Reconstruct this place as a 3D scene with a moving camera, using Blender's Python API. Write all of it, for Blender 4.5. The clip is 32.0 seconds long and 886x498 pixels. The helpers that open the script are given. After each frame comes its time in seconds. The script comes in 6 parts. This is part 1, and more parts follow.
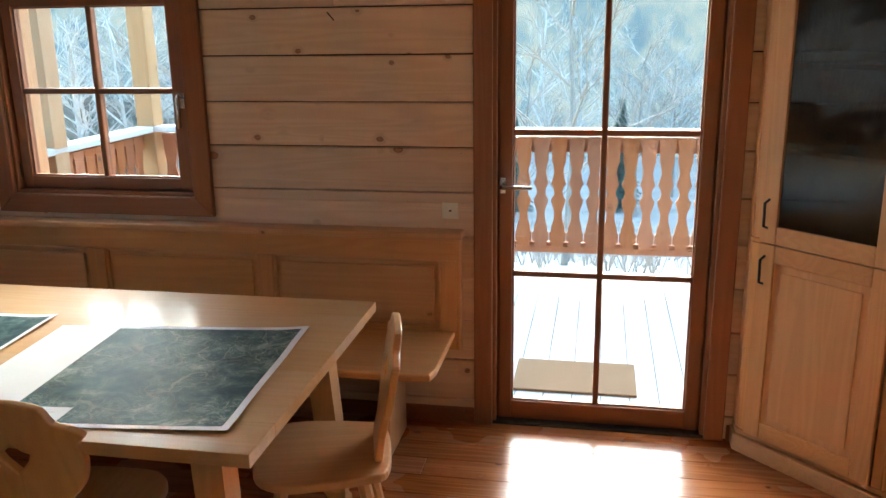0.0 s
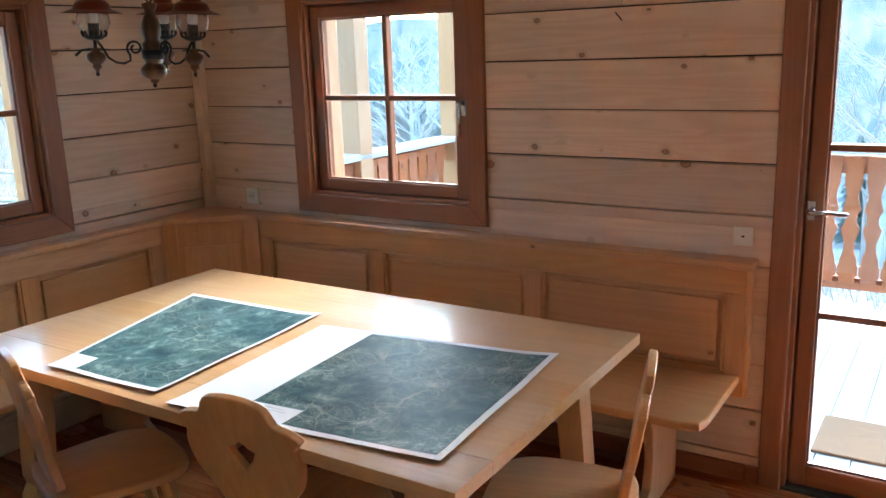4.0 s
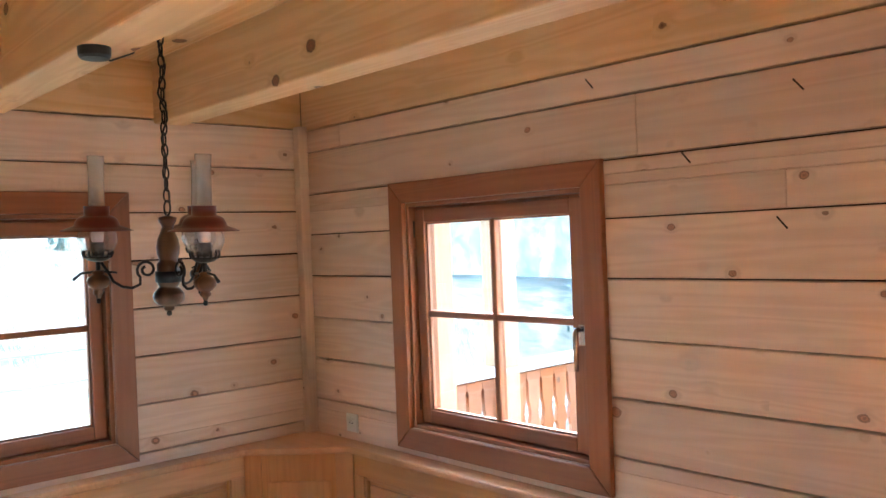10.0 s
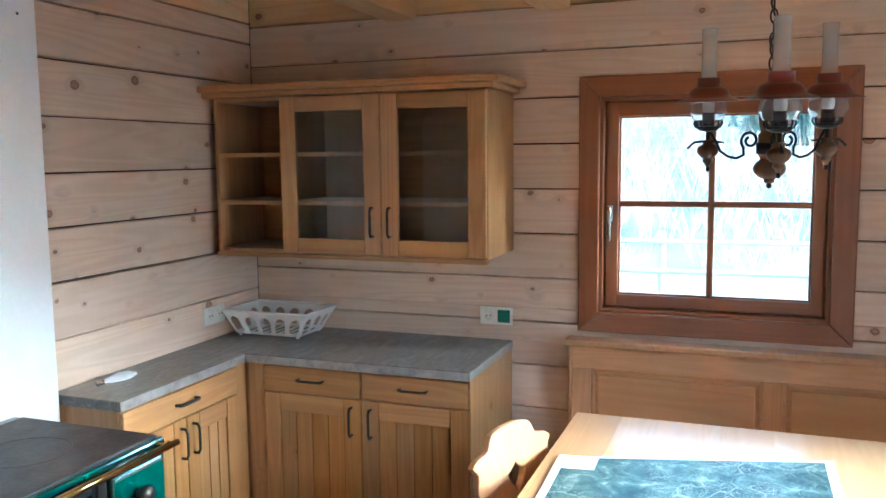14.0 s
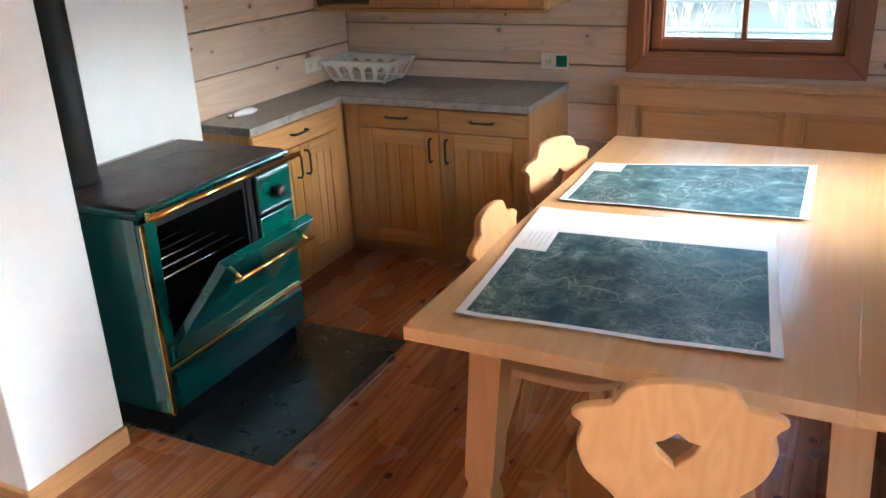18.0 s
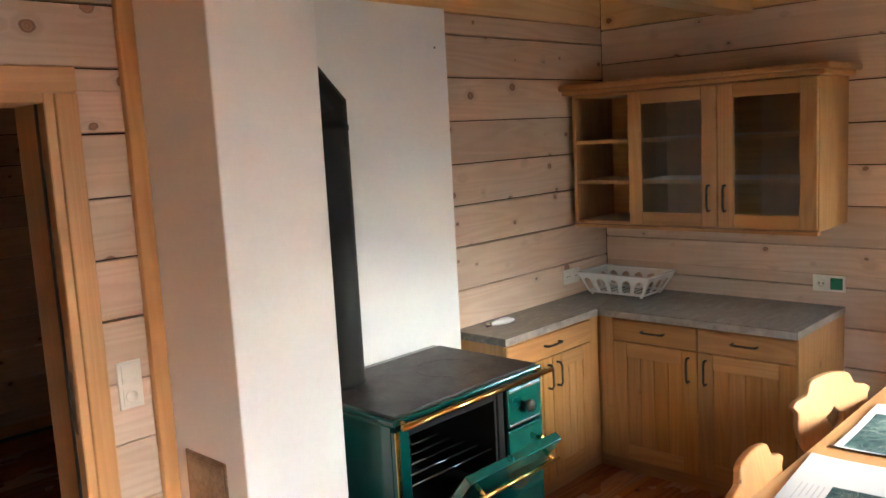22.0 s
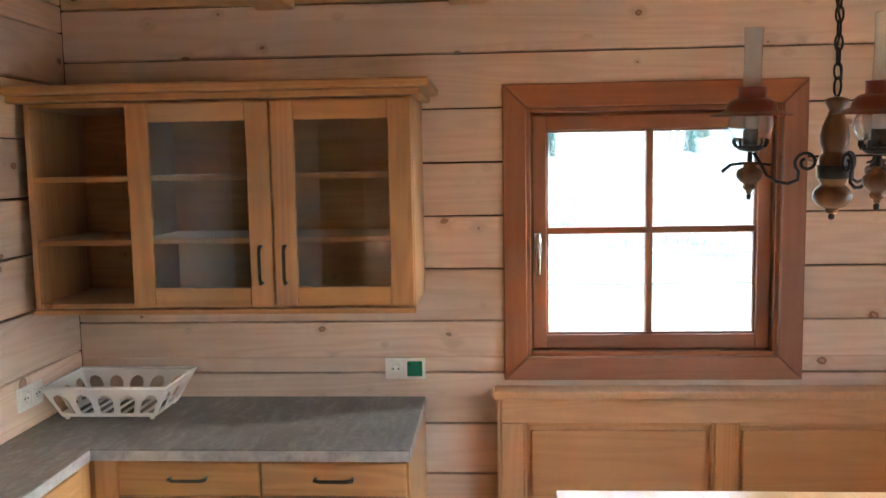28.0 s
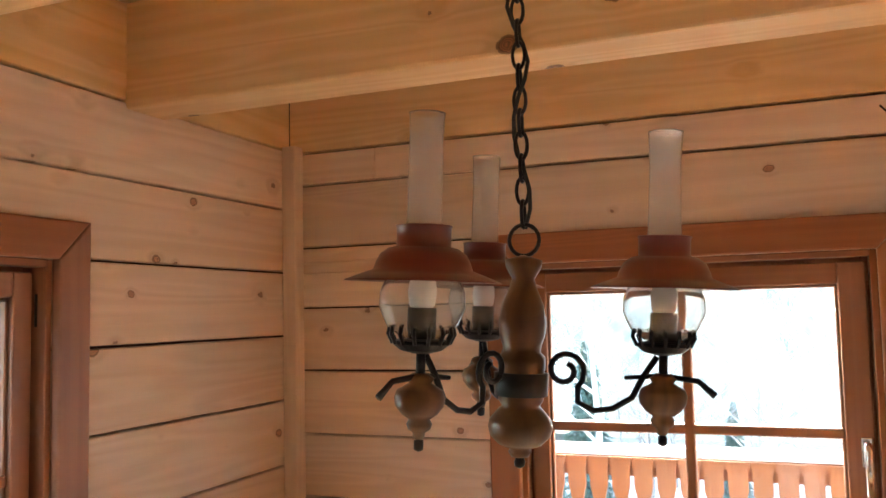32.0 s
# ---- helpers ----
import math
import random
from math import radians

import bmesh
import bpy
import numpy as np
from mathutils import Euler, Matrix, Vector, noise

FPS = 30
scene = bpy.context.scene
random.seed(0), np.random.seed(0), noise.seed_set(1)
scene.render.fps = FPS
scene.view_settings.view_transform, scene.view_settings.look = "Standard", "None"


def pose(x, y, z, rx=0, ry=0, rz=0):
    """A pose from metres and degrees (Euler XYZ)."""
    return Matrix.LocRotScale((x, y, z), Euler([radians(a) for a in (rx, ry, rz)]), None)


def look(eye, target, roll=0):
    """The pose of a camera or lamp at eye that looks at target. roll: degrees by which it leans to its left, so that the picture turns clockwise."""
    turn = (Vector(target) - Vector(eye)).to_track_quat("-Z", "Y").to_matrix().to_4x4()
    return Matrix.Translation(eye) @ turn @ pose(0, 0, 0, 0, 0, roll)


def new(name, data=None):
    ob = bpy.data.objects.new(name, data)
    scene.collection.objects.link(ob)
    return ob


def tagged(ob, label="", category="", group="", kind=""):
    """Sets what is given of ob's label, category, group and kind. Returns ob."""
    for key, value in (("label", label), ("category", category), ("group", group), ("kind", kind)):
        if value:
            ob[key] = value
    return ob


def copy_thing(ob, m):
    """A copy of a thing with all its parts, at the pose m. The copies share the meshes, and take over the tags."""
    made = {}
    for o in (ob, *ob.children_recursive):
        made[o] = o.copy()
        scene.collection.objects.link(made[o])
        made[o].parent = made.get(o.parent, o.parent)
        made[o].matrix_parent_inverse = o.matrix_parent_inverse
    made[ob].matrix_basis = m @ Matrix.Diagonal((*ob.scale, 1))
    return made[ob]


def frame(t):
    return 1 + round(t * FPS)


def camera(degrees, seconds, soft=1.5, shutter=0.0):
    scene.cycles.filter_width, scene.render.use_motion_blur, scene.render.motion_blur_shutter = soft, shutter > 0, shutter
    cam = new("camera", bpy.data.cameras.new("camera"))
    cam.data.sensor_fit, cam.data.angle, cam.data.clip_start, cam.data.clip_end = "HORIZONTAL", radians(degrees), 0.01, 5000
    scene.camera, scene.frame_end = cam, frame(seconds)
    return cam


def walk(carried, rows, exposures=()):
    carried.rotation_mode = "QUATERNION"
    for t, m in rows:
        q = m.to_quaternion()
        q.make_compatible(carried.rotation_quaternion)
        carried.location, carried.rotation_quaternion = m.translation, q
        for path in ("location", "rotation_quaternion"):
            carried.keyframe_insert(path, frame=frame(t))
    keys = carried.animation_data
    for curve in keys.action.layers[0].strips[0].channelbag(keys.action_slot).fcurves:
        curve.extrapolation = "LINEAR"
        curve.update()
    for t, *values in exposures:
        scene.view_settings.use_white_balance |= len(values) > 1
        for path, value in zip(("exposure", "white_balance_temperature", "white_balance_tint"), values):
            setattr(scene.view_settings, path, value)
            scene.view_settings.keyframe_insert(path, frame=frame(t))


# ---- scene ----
cam = camera(55.82, 32.0)
PATH = [
    (0, (3.397, 0.12, 1.716), (3.019, 2.115, 1.179), -0.8),
    (0.5, (3.348, 0.06, 1.656), (3.007, 2.107, 1.337), -0.4),
    (1, (3.364, 0.044, 1.653), (3.046, 2.115, 1.498), -0.8),
    (1.5, (3.367, 0.054, 1.657), (3.087, 2.134, 1.631), -1.0),
    (2, (3.361, 0.063, 1.666), (3.12, 2.148, 1.703), -1.1),
    (2.5, (3.379, 0.092, 1.649), (3.137, 2.178, 1.706), -1.3),
    (3, (3.415, 0.161, 1.676), (3.011, 2.222, 1.662), -1.0),
    (3.5, (3.465, 0.292, 1.681), (2.689, 2.233, 1.486), -0.1),
    (4, (3.464, 0.423, 1.659), (2.363, 2.146, 1.178), -1.9),
    (4.5, (3.45, 0.469, 1.651), (2.265, 2.082, 1.016), -3.9),
    (6.5, (3.413, 0.499, 1.651), (2.218, 2.023, 0.839), -5.8),
    (7, (3.358, 0.508, 1.681), (2.181, 2.117, 1.018), -5.3),
    (7.5, (3.336, 0.582, 1.707), (2.148, 2.236, 1.195), -4.4),
    (8, (3.369, 0.729, 1.739), (2.097, 2.36, 1.383), -3.4),
    (8.5, (3.383, 0.915, 1.74), (2.007, 2.49, 1.552), -2.2),
    (9, (3.347, 1.034, 1.758), (1.953, 2.602, 1.685), -1.4),
    (9.5, (3.315, 1.191, 1.758), (1.884, 2.728, 1.742), -2.3),
    (10, (3.329, 1.345, 1.754), (1.782, 2.765, 1.733), -2.2),
    (10.5, (3.387, 1.485, 1.749), (1.716, 2.755, 1.722), -1.3),
    (11, (3.378, 1.6, 1.725), (1.6, 2.717, 1.681), -1.5),
    (11.5, (3.311, 1.704, 1.71), (1.394, 2.561, 1.657), -1.8),
    (12, (3.291, 1.824, 1.691), (1.298, 2.486, 1.674), -3.2),
    (12.5, (3.311, 1.955, 1.68), (1.225, 2.199, 1.672), -1.0),
    (13, (3.343, 2.134, 1.685), (1.28, 1.784, 1.511), 0.0),
    (13.5, (3.405, 2.235, 1.676), (1.409, 1.62, 1.46), -1.2),
    (14, (3.551, 2.328, 1.67), (1.598, 1.592, 1.439), -0.6),
    (14.5, (3.674, 2.4, 1.678), (1.788, 1.522, 1.392), -0.0),
    (16.5, (4.04, 2.642, 1.695), (2.316, 1.533, 1.238), -4.1),
    (17, (4.096, 2.662, 1.689), (2.26, 1.771, 1.195), -4.5),
    (17.5, (4.164, 2.691, 1.692), (2.337, 1.867, 1.063), -3.2),
    (18, (4.165, 2.64, 1.66), (2.419, 1.764, 0.889), -2.5),
    (18.5, (4.199, 2.638, 1.651), (2.556, 1.611, 0.841), -2.8),
    (19, (4.209, 2.63, 1.642), (2.696, 1.425, 0.824), -2.9),
    (19.5, (4.202, 2.629, 1.657), (2.794, 1.3, 0.844), -3.3),
    (20, (4.177, 2.617, 1.675), (2.78, 1.219, 0.963), -3.8),
    (20.5, (4.154, 2.604, 1.686), (2.71, 1.201, 1.088), -4.1),
    (21, (4.158, 2.631, 1.712), (2.69, 1.219, 1.202), -3.7),
    (21.5, (4.155, 2.629, 1.747), (2.664, 1.204, 1.349), -3.1),
    (22, (4.153, 2.639, 1.763), (2.646, 1.203, 1.481), -3.1),
    (22.5, (4.147, 2.642, 1.782), (2.605, 1.228, 1.59), -3.1),
    (23, (4.154, 2.639, 1.787), (2.585, 1.246, 1.683), -2.8),
    (23.5, (4.165, 2.625, 1.788), (2.578, 1.25, 1.754), -2.6),
    (24, (4.131, 2.641, 1.791), (2.545, 1.263, 1.79), -2.9),
    (24.5, (4.005, 2.64, 1.789), (2.423, 1.258, 1.761), -1.9),
    (25, (3.803, 2.612, 1.765), (2.203, 1.256, 1.67), 0.7),
    (25.5, (3.662, 2.481, 1.748), (1.978, 1.238, 1.588), 0.8),
    (27.5, (3.191, 1.721, 1.661), (1.151, 1.246, 1.52), -0.0),
    (28, (3.059, 1.581, 1.718), (0.973, 1.453, 1.504), -1.0),
    (28.5, (2.84, 1.469, 1.7), (0.758, 1.613, 1.464), -0.3),
    (29, (2.623, 1.392, 1.71), (0.572, 1.785, 1.481), 0.6),
    (29.5, (2.406, 1.267, 1.693), (0.469, 2.06, 1.506), 1.1),
    (30, (2.19, 1.191, 1.717), (0.429, 2.319, 1.533), 3.1),
    (30.5, (1.994, 1.279, 1.718), (0.413, 2.656, 1.611), 4.3),
    (31, (1.798, 1.3, 1.736), (0.528, 2.973, 1.712), 2.8),
    (31.5, (1.594, 1.265, 1.764), (0.631, 3.131, 1.797), 0.3),
    (32, (1.419, 1.282, 1.779), (0.637, 3.225, 1.94), -1.3),
]
EXPO = [(0, 3.93, 6050, -4.0), (1, 4.03, 6550, 0.5), (2, 4.61, 6150, 1.0), (3, 4.72, 5425, -1.6), (4, 4.38, 5250, -3.2), (4.5, 4.5, 5250, -1.5), (6.5, 5.45, 5150, 1.0), (7, 5.03, 5150, 1.0), (8, 4.8, 5558, 5.0), (9, 4.89, 5217, -1.0), (10.5, 5.28, 5505, -2.5), (12, 4.45, 5050, -5.5), (13, 4.87, 4996, -6.3), (14, 5.03, 4800, -7.0), (17, 4.55, 5500, 3.0), (18.5, 4.53, 5525, -1.0), (20, 4.66, 5700, 2.0), (22, 4.56, 6050, -0.5), (24, 4.97, 5540, -3.0), (25, 5.05, 4878, -3.3), (25.5, 5.03, 5007, -3.5), (28, 5.3, 5550, -2.3), (29, 5.13, 5750, -0.7), (30, 4.27, 5250, -1.0), (31, 4.14, 7000, 6.0), (32, 5.18, 6850, 7.0)]
walk(cam, [(t, look(eye, target, roll)) for t, eye, target, roll in PATH], EXPO)

# ---- sky and sun: a bright, hazy day ----
SUN_EL, SUN_AZ = radians(20), radians(-8)
world = bpy.data.worlds.new("world")
scene.world = world
world.use_nodes = True
wt = world.node_tree
sky = wt.nodes.new("ShaderNodeTexSky")
sky.sky_type = "NISHITA"
sky.sun_disc = False
sky.sun_elevation, sky.sun_rotation = SUN_EL, SUN_AZ
sky.dust_density, sky.air_density, sky.ozone_density = 1.6, 1.0, 1.0
back = wt.nodes["Background"]
back.inputs["Strength"].default_value = 0.15
wt.links.new(sky.outputs[0], back.inputs[0])
sun = new("sun", bpy.data.lights.new("sun", "SUN"))
sun.data.energy, sun.data.angle, sun.data.color = 0.4, radians(32), (0.98, 0.95, 1.0)
sun.matrix_world = look((0, 0, 0), (-math.sin(SUN_AZ) * math.cos(SUN_EL), -math.cos(SUN_AZ) * math.cos(SUN_EL), -math.sin(SUN_EL)))

# ---- materials ----
AX = {"x": 0, "y": 1, "z": 2}


class Tree:
    """A short way to write node trees."""

    def __init__(self, name):
        self.mat = bpy.data.materials.new(name)
        self.mat.use_nodes = True
        self.nt = self.mat.node_tree
        self.bsdf = self.nt.nodes["Principled BSDF"]

    def node(self, kind, **inputs):
        n = self.nt.nodes.new(kind)
        for key, value in inputs.items():
            self.put(n, key, value)
        return n

    def put(self, n, key, value):
        sock = n.inputs[int(key[1:])] if key[0] == "i" and key[1:].isdigit() else n.inputs[key.replace("_", " ")]
        if hasattr(value, "is_linked"):
            self.nt.links.new(value, sock)
        else:
            sock.default_value = value

    def math(self, op, a, b=0.0, c=0.0, clamp=False):
        n = self.node("ShaderNodeMath", i0=a, i1=b, i2=c)
        n.operation, n.use_clamp = op, clamp
        return n.outputs[0]

    def vec(self, op, a, b):
        n = self.node("ShaderNodeVectorMath", i0=a, i1=b)
        n.operation = op
        return n.outputs[0]

    def ramp(self, fac, stops):
        n = self.node("ShaderNodeValToRGB", i0=fac)
        el = n.color_ramp.elements
        while len(el) < len(stops):
            el.new(0.5)
        for e, (p, c) in zip(el, stops):
            e.position, e.color = p, (*c, 1) if len(c) == 3 else c
        return n.outputs[0]

    def grey(self, fac, a, b, va=0.0, vb=1.0):
        n = self.node("ShaderNodeMapRange", i0=fac, i1=a, i2=b, i3=va, i4=vb)
        return n.outputs[0]

    def mix(self, fac, a, b, blend="MIX"):
        n = self.nt.nodes.new("ShaderNodeMix")
        n.data_type, n.blend_type = "RGBA", blend
        for sock, v in ((n.inputs[0], fac), (n.inputs[6], a), (n.inputs[7], b)):
            if hasattr(v, "is_linked"):
                self.nt.links.new(v, sock)
            else:
                sock.default_value = v if isinstance(v, (int, float)) else (*v, 1)
        return n.outputs[2]

    def noise(self, vec, scale, detail=3.0, rough=0.5, dist=0.0):
        n = self.node("ShaderNodeTexNoise", Vector=vec, Scale=scale, Detail=detail, Roughness=rough, Distortion=dist)
        return n.outputs[0]

    def place(self, shift=True):
        """The object's own coordinates, shifted for each piece."""
        co = self.node("ShaderNodeTexCoord").outputs["Object"]
        if not shift:
            return co
        rnd = self.node("ShaderNodeObjectInfo").outputs["Random"]
        off = self.node("ShaderNodeCombineXYZ", i0=self.math("MULTIPLY", rnd, 13.0), i1=self.math("MULTIPLY", rnd, 29.0), i2=self.math("MULTIPLY", rnd, 47.0))
        return self.vec("ADD", co, off.outputs[0])

    def bump(self, height, strength, distance=0.002):
        n = self.node("ShaderNodeBump", Height=height, Strength=strength, Distance=distance)
        self.put(self.bsdf, "Normal", n.outputs[0])

    def out(self, **inputs):
        for key, value in inputs.items():
            self.put(self.bsdf, key, value)
        return self.mat


def wood(name, light, dark, axis="x", knots=0.0, rough=0.5, coat=0.0, knot_col=(0.10, 0.04, 0.02), ring=0.35, tint=0.12, knot_size=0.014, knot_scale=8.0, gloss=0.4):
    """Sawn and planed wood with the grain along one axis: rings, fibres, knots, and a tone for each piece."""
    t = Tree(name)
    p = t.place()
    along = [9.0, 9.0, 9.0]
    along[AX[axis]] = 0.55
    q = t.vec("MULTIPLY", p, tuple(along))
    k = [1.0, 1.0, 1.0]
    k[AX[axis]] = 0.8
    kv = t.node("ShaderNodeTexVoronoi", Vector=t.vec("MULTIPLY", p, tuple(k)), Scale=knot_scale)
    kc = t.node("ShaderNodeSeparateColor", i0=kv.outputs["Color"]).outputs
    wob = t.math("MULTIPLY", t.math("SUBTRACT", t.noise(p, 55.0, 2.0, 0.6), 0.5), 0.07)
    kd = t.math("MULTIPLY", t.math("ADD", kv.outputs["Distance"], wob), t.grey(t.math("POWER", kc[1], 0.6), 0.0, 1.0, 3.0, 0.85))
    keep = t.math("GREATER_THAN", kc[0], 1.0 - knots)
    swell = t.math("MULTIPLY", t.grey(kd, 0.0, 0.42, 1.0, 0.0), keep)
    n1 = t.noise(q, 0.9, 2.0, 0.5, 0.4)
    phase = t.math("ADD", t.math("MULTIPLY", n1, 62.0), t.math("MULTIPLY", t.math("MULTIPLY", swell, swell), 14.0))
    rings = t.math("MULTIPLY_ADD", t.math("SINE", phase), 0.5, 0.5)
    fibre = [160.0, 160.0, 160.0]
    fibre[AX[axis]] = 4.0
    fib = t.noise(t.vec("MULTIPLY", p, tuple(fibre)), 1.0, 2.0, 0.6)
    blot = t.noise(p, 1.7, 3.0, 0.6)
    f = t.math("ADD", t.math("MULTIPLY", rings, ring), t.math("ADD", t.math("MULTIPLY", fib, 0.3), t.math("MULTIPLY", blot, 0.5)))
    col = t.mix(t.grey(f, 0.15, 0.95), light, dark)
    rnd = t.node("ShaderNodeObjectInfo").outputs["Random"]
    tone = t.node("ShaderNodeHueSaturation", Color=col, Value=t.grey(rnd, 0, 1, 1 - tint, 1 + tint), Saturation=t.grey(t.math("FRACT", t.math("MULTIPLY", rnd, 7.3)), 0, 1, 0.94, 1.06))
    col = tone.outputs[0]
    if knots:
        size = knot_size * knot_scale
        mask = t.math("MULTIPLY", t.grey(kd, size * 1.12, size * 0.8, 0.0, 0.9), keep)
        rim_ = t.math("MULTIPLY", t.math("COMPARE", kd, size * 0.92, size * 0.13), t.math("MULTIPLY", keep, 0.55))
        halo = t.math("MULTIPLY", t.grey(kd, size * 2.4, size, 0.0, 0.32), keep)
        col = t.mix(halo, col, tuple(c * 0.62 for c in dark))
        inner = t.mix(t.math("MULTIPLY_ADD", t.math("SINE", t.math("MULTIPLY", kd, 260.0)), 0.5, 0.5), knot_col, tuple(min(1, c * 2.4) for c in knot_col))
        col = t.mix(mask, col, inner)
        col = t.mix(rim_, col, tuple(c * 0.6 for c in knot_col))
    t.bump(t.math("ADD", fib, t.math("MULTIPLY", rings, 0.6)), 0.12, 0.0015)
    return t.out(Base_Color=col, Roughness=t.math("ADD", t.math("MULTIPLY", blot, 0.2), rough - 0.1), Coat_Weight=coat, Coat_Roughness=0.16, Specular_IOR_Level=gloss)


def plain(name, col, rough=0.5, metal=0.0, vary=0.08, scale=6.0, bump=0.0, coat=0.0, fine=60.0, **extra):
    """Paint, enamel, metal or plaster: cloudy tone, fine grain, worn gloss."""
    t = Tree(name)
    p = t.place(False)
    a = t.noise(p, scale, 4.0, 0.6)
    b = t.noise(p, fine, 2.0, 0.5)
    f = t.math("ADD", t.math("MULTIPLY", a, 0.7), t.math("MULTIPLY", b, 0.3))
    c = t.mix(t.grey(f, 0.3, 0.7), tuple(min(1, v * (1 + vary)) for v in col), tuple(v * (1 - vary) for v in col))
    if bump:
        t.bump(t.math("ADD", a, t.math("MULTIPLY", b, 0.5)), bump, 0.003)
    return t.out(Base_Color=c, Roughness=t.math("MULTIPLY_ADD", t.math("SUBTRACT", f, 0.5), 0.3, rough, True), Metallic=metal, Coat_Weight=coat, **extra)


WASH_L, WASH_D = (0.75, 0.585, 0.455), (0.63, 0.455, 0.33)
wash_x = wood("whitewashed_spruce_x", WASH_L, WASH_D, "x", 0.9, 0.55, ring=0.38, knot_col=(0.20, 0.10, 0.06), knot_size=0.0165, knot_scale=8.5)
wash_y = wood("whitewashed_spruce_y", WASH_L, WASH_D, "y", 0.9, 0.55, ring=0.38, knot_col=(0.20, 0.10, 0.06), knot_size=0.0165, knot_scale=8.5)
wash_z = wood("whitewashed_spruce_z", WASH_L, WASH_D, "z", 0.4, 0.55, ring=0.25, knot_col=(0.16, 0.08, 0.05))
beam_x = wood("spruce_beam_x", (0.88, 0.62, 0.33), (0.74, 0.47, 0.22), "x", 0.85, 0.5, ring=0.42, knot_size=0.021, knot_scale=6.5, knot_col=(0.13, 0.05, 0.025))
beam_y = wood("spruce_beam_y", (0.86, 0.60, 0.32), (0.72, 0.45, 0.21), "y", 0.85, 0.5, ring=0.42, knot_size=0.021, knot_scale=6.5, knot_col=(0.13, 0.05, 0.025))
stain = {a: wood("red_brown_stained_wood_" + a, (0.34, 0.14, 0.065), (0.25, 0.095, 0.042), a, 0.0, 0.42, ring=0.25, tint=0.06) for a in "xyz"}
pine = {a: wood("varnished_pine_" + a, (0.68, 0.375, 0.17), (0.53, 0.268, 0.105), a, 0.16, 0.36, 0.15, ring=0.24, tint=0.08, knot_size=0.010, knot_col=(0.22, 0.09, 0.03)) for a in "xyz"}
floor_wood = wood("varnished_larch_floor", (0.47, 0.185, 0.068), (0.29, 0.090, 0.030), "x", 0.7, 0.26, 0.45, ring=0.5, tint=0.2, knot_size=0.017, knot_scale=11.0, knot_col=(0.075, 0.016, 0.007))
knotty_pine = wood("knotty_pine_z", (0.66, 0.375, 0.155), (0.52, 0.265, 0.095), "z", 0.7, 0.4, 0.15, ring=0.3, knot_size=0.017, knot_scale=7.0, knot_col=(0.20, 0.07, 0.025))
# kitchen pine: warmer, and darkened to stand in for the shade in that corner
kitchen_pine = {a: wood("shaded_honey_pine_" + a, (0.54, 0.29, 0.108), (0.38, 0.185, 0.062), a, 0.2, 0.36, 0.15, ring=0.34, tint=0.16, knot_size=0.011, knot_col=(0.17, 0.07, 0.025)) for a in "xyz"}
table_wood = {a: wood("satin_table_pine_" + a, (0.64, 0.385, 0.18), (0.53, 0.29, 0.115), a, 0.10, 0.5, 0.45, ring=0.2, tint=0.05, knot_size=0.008, knot_col=(0.26, 0.11, 0.04), gloss=0.2) for a in "xyz"}
# deck and handrail: colour lifted for strong daylight and more bounce into the room
deck_wood = wood("brightened_deck", (0.74, 0.70, 0.65), (0.62, 0.58, 0.52), "y", 0.1, 0.7, ring=0.2)
post_wood = wood("pale_larch_post", (0.62, 0.34, 0.16), (0.48, 0.24, 0.10), "z", 0.2, 0.6, ring=0.3)
rail_wood = wood("orange_larch_balcony", (0.46, 0.165, 0.065), (0.34, 0.11, 0.042), "z", 0.2, 0.6, ring=0.3)
plaster = plain("white_plaster", (0.86, 0.86, 0.86), 0.85, 0, 0.03, 2.0, 0.15)
dark_gap = plain("dark_joint", (0.03, 0.015, 0.008), 0.9)
black_steel = plain("black_stovepipe", (0.008, 0.008, 0.009), 0.45, 0.0, 0.2, 8, 0.05, Specular_IOR_Level=0.25)
green = plain("green_enamel", (0.003, 0.050, 0.043), 0.12, 0.0, 0.06, 3, coat=0.6)
brass = plain("polished_brass", (0.85, 0.56, 0.18), 0.16, 1.0, 0.08)
iron_top = plain("cast_iron_hob", (0.032, 0.022, 0.020), 0.42, 0.3, 0.7, 7, 0.25)
iron = plain("wrought_iron", (0.018, 0.018, 0.020), 0.38, 0.5, 0.2, 30, 0.1)
bronze = plain("dark_bronze_handle", (0.055, 0.05, 0.045), 0.38, 0.8, 0.2, 30)
chrome = plain("satin_chrome", (0.62, 0.62, 0.63), 0.22, 1.0, 0.05)
white_plastic = plain("white_plastic", (0.86, 0.85, 0.82), 0.35, 0, 0.02)
socket_plastic = plain("cream_socket_plastic", (0.84, 0.82, 0.74), 0.3, 0, 0.02)
green_plastic = plain("green_plastic", (0.0, 0.14, 0.07), 0.3, 0, 0.05)
black_plastic = plain("black_plastic", (0.015, 0.015, 0.016), 0.4)
slate_plate = plain("steel_hearth_plate", (0.045, 0.054, 0.051), 0.30, 0.5, 0.5, 9, 0.12)


def glass_mat(name, tint=(1, 1, 1), rough=0.0, wavy=0.0):
    t = Tree(name)
    if wavy:
        p = t.vec("MULTIPLY", t.place(False), (42.0, 42.0, 9.0))
        t.bump(t.math("ADD", t.noise(p, 1.0, 2.0, 0.5, 2.6), t.math("MULTIPLY", t.noise(t.place(False), 7.0, 2.0, 0.5), 2.0)), wavy, 0.0013)
    return t.out(Base_Color=(*tint, 1), Roughness=rough, Transmission_Weight=1.0, IOR=1.45)


